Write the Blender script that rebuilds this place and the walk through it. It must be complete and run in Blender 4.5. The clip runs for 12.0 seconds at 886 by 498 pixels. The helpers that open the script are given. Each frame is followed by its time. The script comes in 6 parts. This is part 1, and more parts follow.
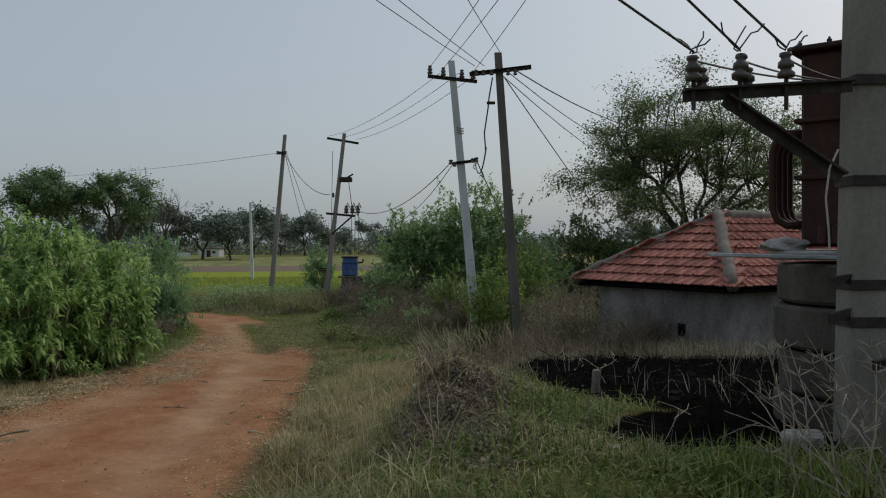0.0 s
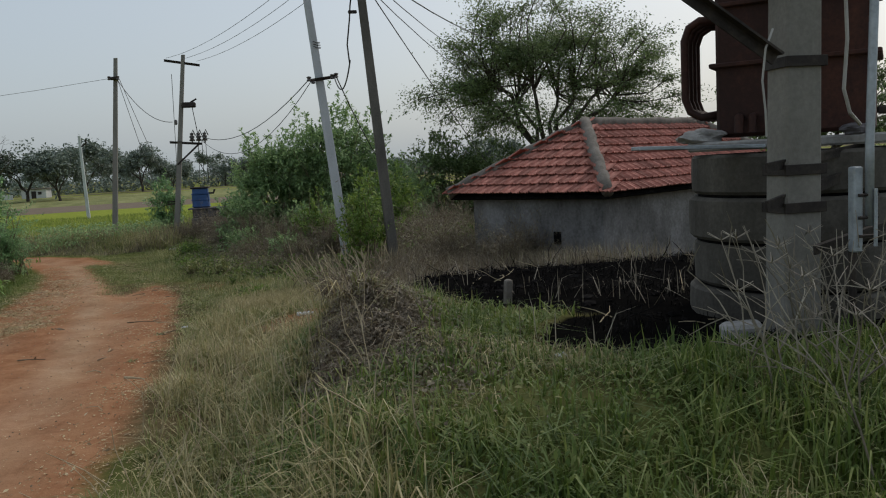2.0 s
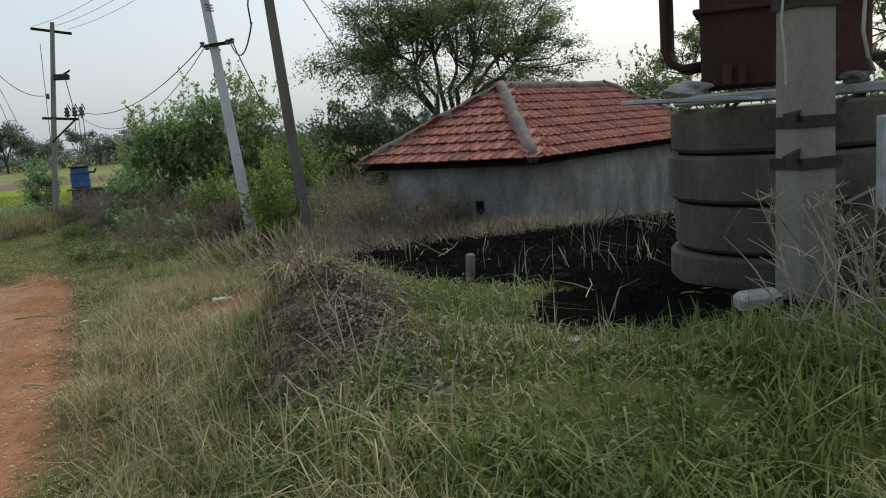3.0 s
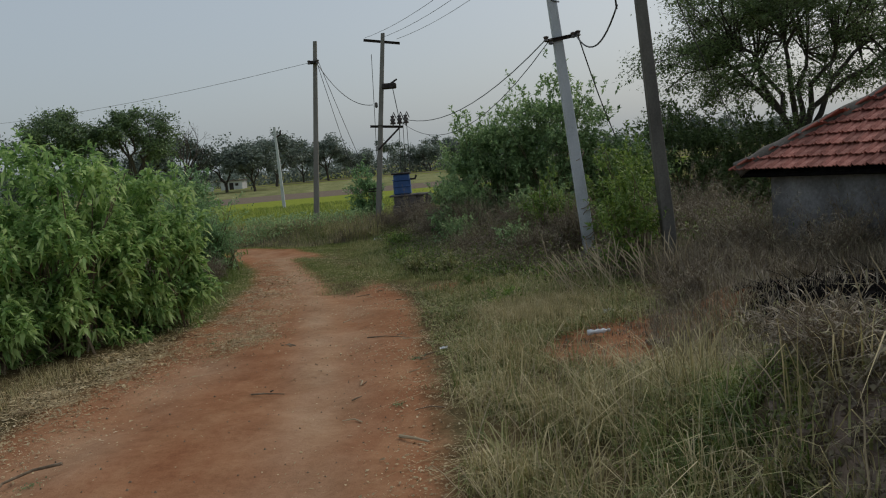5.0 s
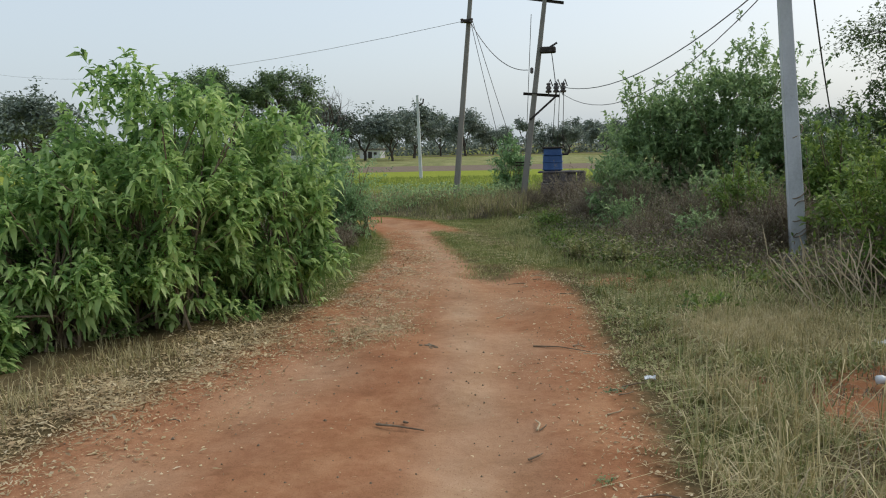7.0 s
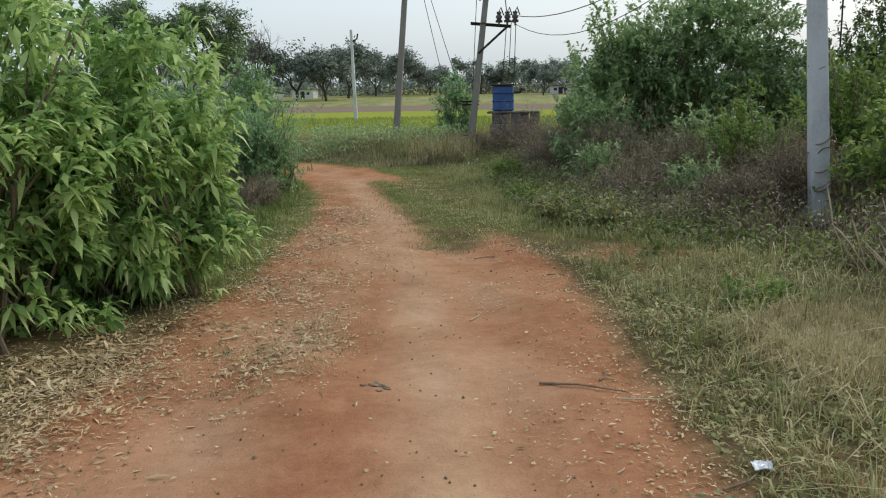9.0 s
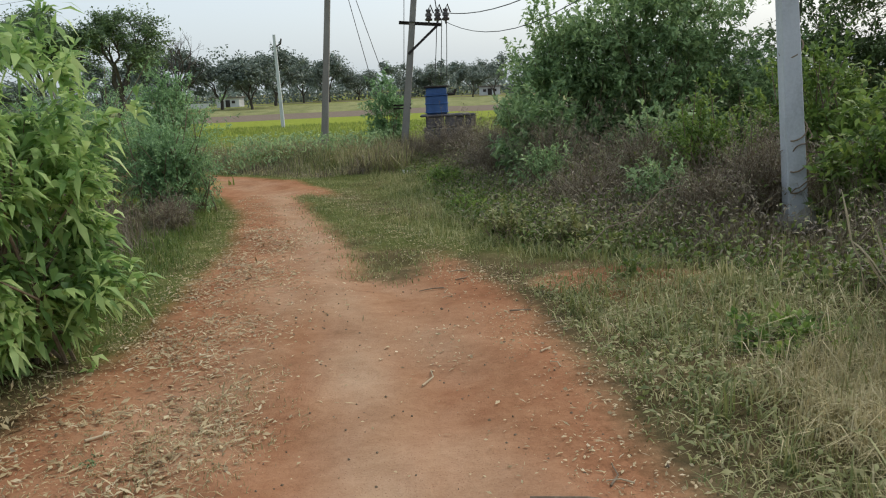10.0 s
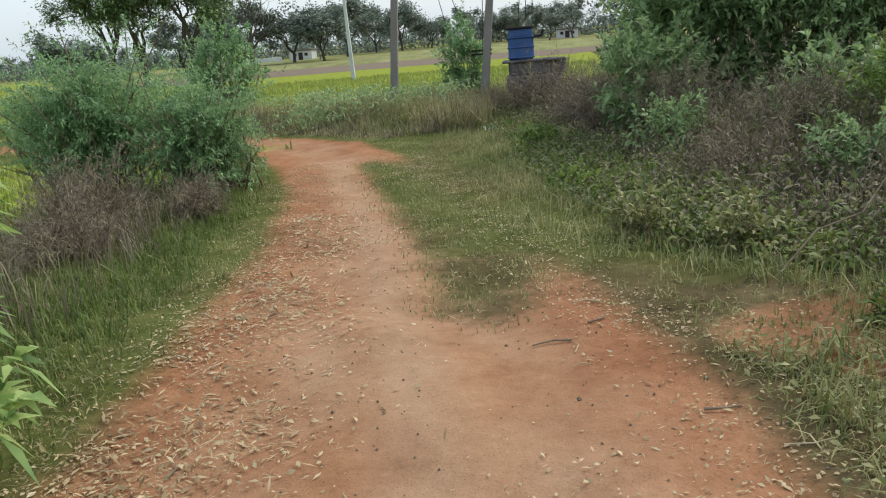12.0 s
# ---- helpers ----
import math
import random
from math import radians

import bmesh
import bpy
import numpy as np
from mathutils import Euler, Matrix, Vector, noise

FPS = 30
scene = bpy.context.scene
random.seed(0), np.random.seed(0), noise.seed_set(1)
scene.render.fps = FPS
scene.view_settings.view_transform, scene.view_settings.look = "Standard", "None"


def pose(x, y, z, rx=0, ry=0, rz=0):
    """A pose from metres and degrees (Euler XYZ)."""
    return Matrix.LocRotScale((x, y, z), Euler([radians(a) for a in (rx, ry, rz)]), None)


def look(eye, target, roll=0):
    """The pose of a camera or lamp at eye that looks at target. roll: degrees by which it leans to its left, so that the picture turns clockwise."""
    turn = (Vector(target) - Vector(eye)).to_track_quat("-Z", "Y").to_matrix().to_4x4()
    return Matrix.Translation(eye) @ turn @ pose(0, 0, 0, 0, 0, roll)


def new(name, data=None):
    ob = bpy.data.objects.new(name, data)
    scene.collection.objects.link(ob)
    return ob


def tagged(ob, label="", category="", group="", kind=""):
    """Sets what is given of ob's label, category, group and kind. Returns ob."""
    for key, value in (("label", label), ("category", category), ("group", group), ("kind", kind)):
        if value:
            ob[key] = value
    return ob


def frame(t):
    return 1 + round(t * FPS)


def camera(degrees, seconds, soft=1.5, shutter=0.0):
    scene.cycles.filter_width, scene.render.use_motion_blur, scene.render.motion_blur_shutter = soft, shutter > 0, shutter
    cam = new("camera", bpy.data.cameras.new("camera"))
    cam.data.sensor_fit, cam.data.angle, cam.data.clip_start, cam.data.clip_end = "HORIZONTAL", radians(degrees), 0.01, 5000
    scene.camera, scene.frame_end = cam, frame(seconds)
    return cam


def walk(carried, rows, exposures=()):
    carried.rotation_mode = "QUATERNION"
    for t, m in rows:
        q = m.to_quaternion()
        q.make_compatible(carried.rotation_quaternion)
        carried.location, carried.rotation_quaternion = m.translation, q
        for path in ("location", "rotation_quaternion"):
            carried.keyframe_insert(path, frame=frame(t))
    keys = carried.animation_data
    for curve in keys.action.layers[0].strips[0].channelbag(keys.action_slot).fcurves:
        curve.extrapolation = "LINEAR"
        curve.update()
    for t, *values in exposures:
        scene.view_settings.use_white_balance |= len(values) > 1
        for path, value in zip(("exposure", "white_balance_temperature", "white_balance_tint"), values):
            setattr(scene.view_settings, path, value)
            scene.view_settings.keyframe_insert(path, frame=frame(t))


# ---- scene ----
cam = camera(57.05, 12.0, soft=1.1)
PATH = [
    (0.0, pose(-0.000, 0.046, 1.636, 89.55, 0.24, -0.03)),
    (0.5, pose(-0.064, 0.019, 1.654, 89.77, 0.22, -5.03)),
    (1.0, pose(-0.158, 0.026, 1.616, 88.50, 0.35, -5.06)),
    (1.5, pose(-0.239, 0.227, 1.567, 86.35, 1.48, -5.18)),
    (2.0, pose(-0.362, 0.538, 1.539, 83.93, 3.10, -10.74)),
    (2.5, pose(-0.537, 0.860, 1.533, 81.48, 4.01, -17.42)),
    (2.7, pose(-0.593, 0.997, 1.505, 81.18, 4.31, -18.75)),
    (4.3, pose(-1.102, 2.514, 1.531, 84.67, 3.67, -10.12)),
    (4.5, pose(-1.203, 2.666, 1.532, 84.75, 3.94, -6.31)),
    (5.0, pose(-1.415, 3.154, 1.492, 83.66, 4.92, 1.23)),
    (5.5, pose(-1.628, 3.673, 1.416, 81.33, 5.17, 7.58)),
    (6.0, pose(-1.822, 4.215, 1.330, 80.30, 4.65, 10.36)),
    (6.5, pose(-1.925, 4.809, 1.281, 82.07, 2.49, 11.15)),
    (6.7, pose(-1.970, 5.019, 1.273, 82.85, 1.76, 11.19)),
    (8.3, pose(-2.410, 6.788, 1.197, 80.36, -0.13, 9.02)),
    (8.5, pose(-2.452, 7.051, 1.178, 79.67, 0.23, 8.35)),
    (9.0, pose(-2.580, 7.668, 1.168, 78.57, 1.06, 6.26)),
    (9.5, pose(-2.683, 8.257, 1.152, 78.71, 2.03, 3.04)),
    (10.0, pose(-2.730, 8.894, 1.140, 78.66, 2.61, 1.35)),
    (10.5, pose(-2.818, 9.476, 1.126, 77.26, 3.44, 2.35)),
    (11.0, pose(-2.876, 10.084, 1.118, 76.56, 4.09, 6.27)),
    (11.5, pose(-2.979, 10.693, 1.097, 76.29, 4.51, 8.64)),
    (12.0, pose(-3.035, 11.345, 1.071, 75.37, 4.64, 6.38)),
]
EXPOSURES = ((0.0, -0.6), (1.5, -0.5), (2.0, -0.34), (2.2, -0.52), (2.35, -0.12), (2.5, 0.26), (4.2, -0.7), (4.6, -0.7), (5.0, -0.58), (5.5, -0.08), (6.0, 0.12), (6.5, 0.12), (8.5, 0.34), (9.0, 0.32), (9.5, 0.64), (9.8, 0.34), (10.2, 0.30), (10.5, 0.56), (11.5, 0.62), (12.0, 0.58))
walk(cam, PATH, EXPOSURES)

# ---- light ----
world = bpy.data.worlds.new("sky")
scene.world = world
world.use_nodes = True
wn, wl = world.node_tree.nodes, world.node_tree.links
sky = wn.new("ShaderNodeTexSky")
sky.sky_type, sky.sun_disc = "NISHITA", False
SUN_UP, SUN_TURN = 42.0, 48.0          # degrees above the horizon, degrees to the right of straight ahead
sky.sun_elevation, sky.sun_rotation = radians(SUN_UP), radians(SUN_TURN)
sky.air_density, sky.dust_density, sky.ozone_density, sky.altitude = 1.0, 6.0, 1.5, 300
haze = wn.new("ShaderNodeMix")          # thin even cloud over the clear sky
haze.data_type = "RGBA"
haze.inputs[0].default_value = 0.6
haze.inputs[7].default_value = (4.75, 5.45, 5.95, 1)
wl.new(sky.outputs[0], haze.inputs[6])
wn["Background"].inputs[1].default_value = 0.147
wl.new(haze.outputs[2], wn["Background"].inputs[0])
sun = new("sun", bpy.data.lights.new("sun", "SUN"))
sun.data.energy, sun.data.angle, sun.data.color = 1.0, radians(25), (1.0, 0.94, 0.85)
_e, _a = radians(SUN_UP), radians(SUN_TURN)
sun.matrix_world = look((20 * math.sin(_a), 20 * math.cos(_a), 20 * math.tan(_e)), (0, 0, 0))


# ---- materials ----
def ramp(nt, stops, fac):
    n = nt.nodes.new("ShaderNodeValToRGB")
    el = n.color_ramp.elements
    while len(el) < len(stops):
        el.new(0.5)
    for e, (p, c) in zip(el, stops):
        e.position, e.color = p, (*c, 1)
    nt.links.new(fac, n.inputs[0])
    return n.outputs[0]


def noise_tex(nt, scale, detail=4.0, rough=0.55, coords="Object", stretch=None):
    tc = nt.nodes.new("ShaderNodeTexCoord")
    n = nt.nodes.new("ShaderNodeTexNoise")
    n.inputs["Scale"].default_value, n.inputs["Detail"].default_value, n.inputs["Roughness"].default_value = scale, detail, rough
    src = tc.outputs[coords]
    if stretch:
        mp = nt.nodes.new("ShaderNodeMapping")
        mp.inputs["Scale"].default_value = stretch
        nt.links.new(src, mp.inputs[0])
        src = mp.outputs[0]
    nt.links.new(src, n.inputs["Vector"])
    return n.outputs[0]


def mixc(nt, fac, a, b, mode="MIX"):
    m = nt.nodes.new("ShaderNodeMix")
    m.data_type, m.blend_type = "RGBA", mode
    for sock, v in ((m.inputs[0], fac), (m.inputs[6], a), (m.inputs[7], b)):
        if isinstance(v, (int, float)):
            sock.default_value = v
        elif isinstance(v, tuple):
            sock.default_value = (*v, 1)
        else:
            nt.links.new(v, sock)
    return m.outputs[2]


def mathn(nt, op, a, b=0.0, clamp=False):
    m = nt.nodes.new("ShaderNodeMath")
    m.operation, m.use_clamp = op, clamp
    for sock, v in ((m.inputs[0], a), (m.inputs[1], b)):
        if isinstance(v, (int, float)):
            sock.default_value = v
        else:
            nt.links.new(v, sock)
    return m.outputs[0]


def base_mat(name, rough=0.9, metal=0.0, spec=0.3):
    m = bpy.data.materials.new(name)
    m.use_nodes = True
    p = m.node_tree.nodes["Principled BSDF"]
    p.inputs["Roughness"].default_value, p.inputs["Metallic"].default_value = rough, metal
    p.inputs["Specular IOR Level"].default_value = spec
    return m, m.node_tree, p


def bumped(nt, p, height, strength=0.4, dist=0.01):
    b = nt.nodes.new("ShaderNodeBump")
    b.inputs["Strength"].default_value, b.inputs["Distance"].default_value = strength, dist
    nt.links.new(height, b.inputs["Height"])
    nt.links.new(b.outputs[0], p.inputs["Normal"])


def worn(name, dark, mid, light, rough=0.9, metal=0.0, scale=3.0, fine=40.0, bump=0.4, dist=0.01, per_object=0.0, spec=0.3, stretch=None):
    """A weathered surface: stains at one scale, grain at another, fine relief."""
    m, nt, p = base_mat(name, rough, metal, spec)
    big = noise_tex(nt, scale, 6, 0.62, stretch=stretch)
    small = noise_tex(nt, fine, 4, 0.6)
    c = ramp(nt, [(0.28, dark), (0.5, mid), (0.74, light)], mathn(nt, "ADD", mathn(nt, "MULTIPLY", big, 0.72), mathn(nt, "MULTIPLY", small, 0.28)))
    if per_object:
        oi = nt.nodes.new("ShaderNodeObjectInfo")
        hsv = nt.nodes.new("ShaderNodeHueSaturation")
        nt.links.new(c, hsv.inputs["Color"])
        nt.links.new(mathn(nt, "ADD", mathn(nt, "MULTIPLY", oi.outputs["Random"], per_object), 1 - per_object / 2), hsv.inputs["Value"])
        c = hsv.outputs[0]
    nt.links.new(c, p.inputs["Base Color"])
    bumped(nt, p, mathn(nt, "ADD", big, mathn(nt, "MULTIPLY", small, 0.5)), bump, dist)
    return m


def leafy(name, stops, trans=0.3, rough=0.55, patch=0.6):
    """Leaves or blades: the colour differs from one to the next and in patches; some light passes through."""
    m, nt, p = base_mat(name, rough, 0, 0.35)
    geo = nt.nodes.new("ShaderNodeNewGeometry")
    f = mathn(nt, "MULTIPLY", geo.outputs["Random Per Island"], 0.42)
    for scale, share in ((patch, 0.26), (patch * 7.0, 0.32)):
        spread_ = mathn(nt, "ADD", mathn(nt, "MULTIPLY", mathn(nt, "SUBTRACT", noise_tex(nt, scale, 3, 0.6), 0.5), 2.6), 0.5, True)
        f = mathn(nt, "ADD", f, mathn(nt, "MULTIPLY", spread_, share))
    c = ramp(nt, stops, f)
    nt.links.new(c, p.inputs["Base Color"])
    tr = nt.nodes.new("ShaderNodeBsdfTranslucent")
    nt.links.new(c, tr.inputs[0])
    mx = nt.nodes.new("ShaderNodeMixShader")
    mx.inputs[0].default_value = trans
    nt.links.new(p.outputs[0], mx.inputs[1])
    nt.links.new(tr.outputs[0], mx.inputs[2])
    nt.links.new(mx.outputs[0], nt.nodes["Material Output"].inputs[0])
    return m


def ground_material():
    m, nt, p = base_mat("earth_and_fields", 1.0, 0, 0.0)

    def attr(n):
        a = nt.nodes.new("ShaderNodeAttribute")
        a.attribute_name = n
        return a.outputs["Fac"]
    mid, fine, grit = noise_tex(nt, 2.2, 6, 0.65), noise_tex(nt, 14, 6, 0.7), noise_tex(nt, 90, 3, 0.7)
    tone = mathn(nt, "ADD", mathn(nt, "MULTIPLY", mid, 0.5), mathn(nt, "ADD", mathn(nt, "MULTIPLY", fine, 0.3), mathn(nt, "MULTIPLY", grit, 0.2)))
    soil = ramp(nt, [(0.3, (0.17, 0.074, 0.038)), (0.46, (0.285, 0.128, 0.066)), (0.60, (0.37, 0.185, 0.10)), (0.8, (0.47, 0.29, 0.18))], tone)
    dusty = mixc(nt, mathn(nt, "MULTIPLY", attr("track"), 0.72), soil, ramp(nt, [(0.3, (0.34, 0.222, 0.132)), (0.75, (0.58, 0.43, 0.30))], tone))
    streak = noise_tex(nt, 3.2, 5, 0.65, stretch=(1.0, 0.16, 1.0))
    dusty = mixc(nt, mathn(nt, "MULTIPLY", mathn(nt, "SUBTRACT", streak, 0.42, True), 1.3, True), dusty, ramp(nt, [(0.3, (0.27, 0.13, 0.064)), (0.7, (0.56, 0.36, 0.205))], tone))
    crumbs = nt.nodes.new("ShaderNodeTexVoronoi")
    crumbs.inputs["Scale"].default_value = 55
    nt.links.new(nt.nodes.new("ShaderNodeTexCoord").outputs["Object"], crumbs.inputs["Vector"])
    dusty = mixc(nt, mathn(nt, "MULTIPLY", mathn(nt, "LESS_THAN", crumbs.outputs["Distance"], 0.16), 0.55), dusty, (0.15, 0.075, 0.045))
    verge = ramp(nt, [(0.3, (0.05, 0.04, 0.02)), (0.5, (0.12, 0.092, 0.048)), (0.7, (0.24, 0.185, 0.10))], tone)
    green = ramp(nt, [(0.3, (0.04, 0.05, 0.016)), (0.5, (0.10, 0.115, 0.035)), (0.72, (0.20, 0.19, 0.08))], tone)
    under = mixc(nt, attr("green"), verge, green)
    crumb = ramp(nt, [(0.3, (0.11, 0.082, 0.066)), (0.5, (0.24, 0.18, 0.145)), (0.72, (0.38, 0.30, 0.24))], tone)
    under = mixc(nt, attr("mound"), under, crumb)
    char = ramp(nt, [(0.35, (0.003, 0.003, 0.003)), (0.58, (0.008, 0.0075, 0.007)), (0.8, (0.07, 0.064, 0.06))], tone)

    def edge(a, k=2.2):
        # ragged border of a mask
        return mathn(nt, "ADD", mathn(nt, "MULTIPLY", mathn(nt, "SUBTRACT", a, 0.5), k), mathn(nt, "ADD", mathn(nt, "MULTIPLY", fine, 0.9), mathn(nt, "MULTIPLY", mid, 0.9)), False)

    def cut(a, k=2.6):
        e = mathn(nt, "SUBTRACT", edge(a, k), 0.4)
        return mathn(nt, "MINIMUM", mathn(nt, "MAXIMUM", e, 0.0), 1.0)
    c = mixc(nt, cut(attr("road")), under, dusty)
    c = mixc(nt, cut(attr("burnt"), 3.5), c, char)
    crop = ramp(nt, [(0.3, (0.16, 0.20, 0.035)), (0.55, (0.27, 0.31, 0.06)), (0.75, (0.38, 0.37, 0.11))], tone)
    c = mixc(nt, attr("crop"), c, crop)
    stubble = ramp(nt, [(0.3, (0.15, 0.12, 0.09)), (0.7, (0.27, 0.22, 0.175))], tone)
    c = mixc(nt, attr("stubble"), c, stubble)
    nt.links.new(c, p.inputs["Base Color"])
    bumped(nt, p, mathn(nt, "ADD", mathn(nt, "MULTIPLY", fine, 0.7), mathn(nt, "MULTIPLY", grit, 0.3)), 0.6, 0.02)
    return m


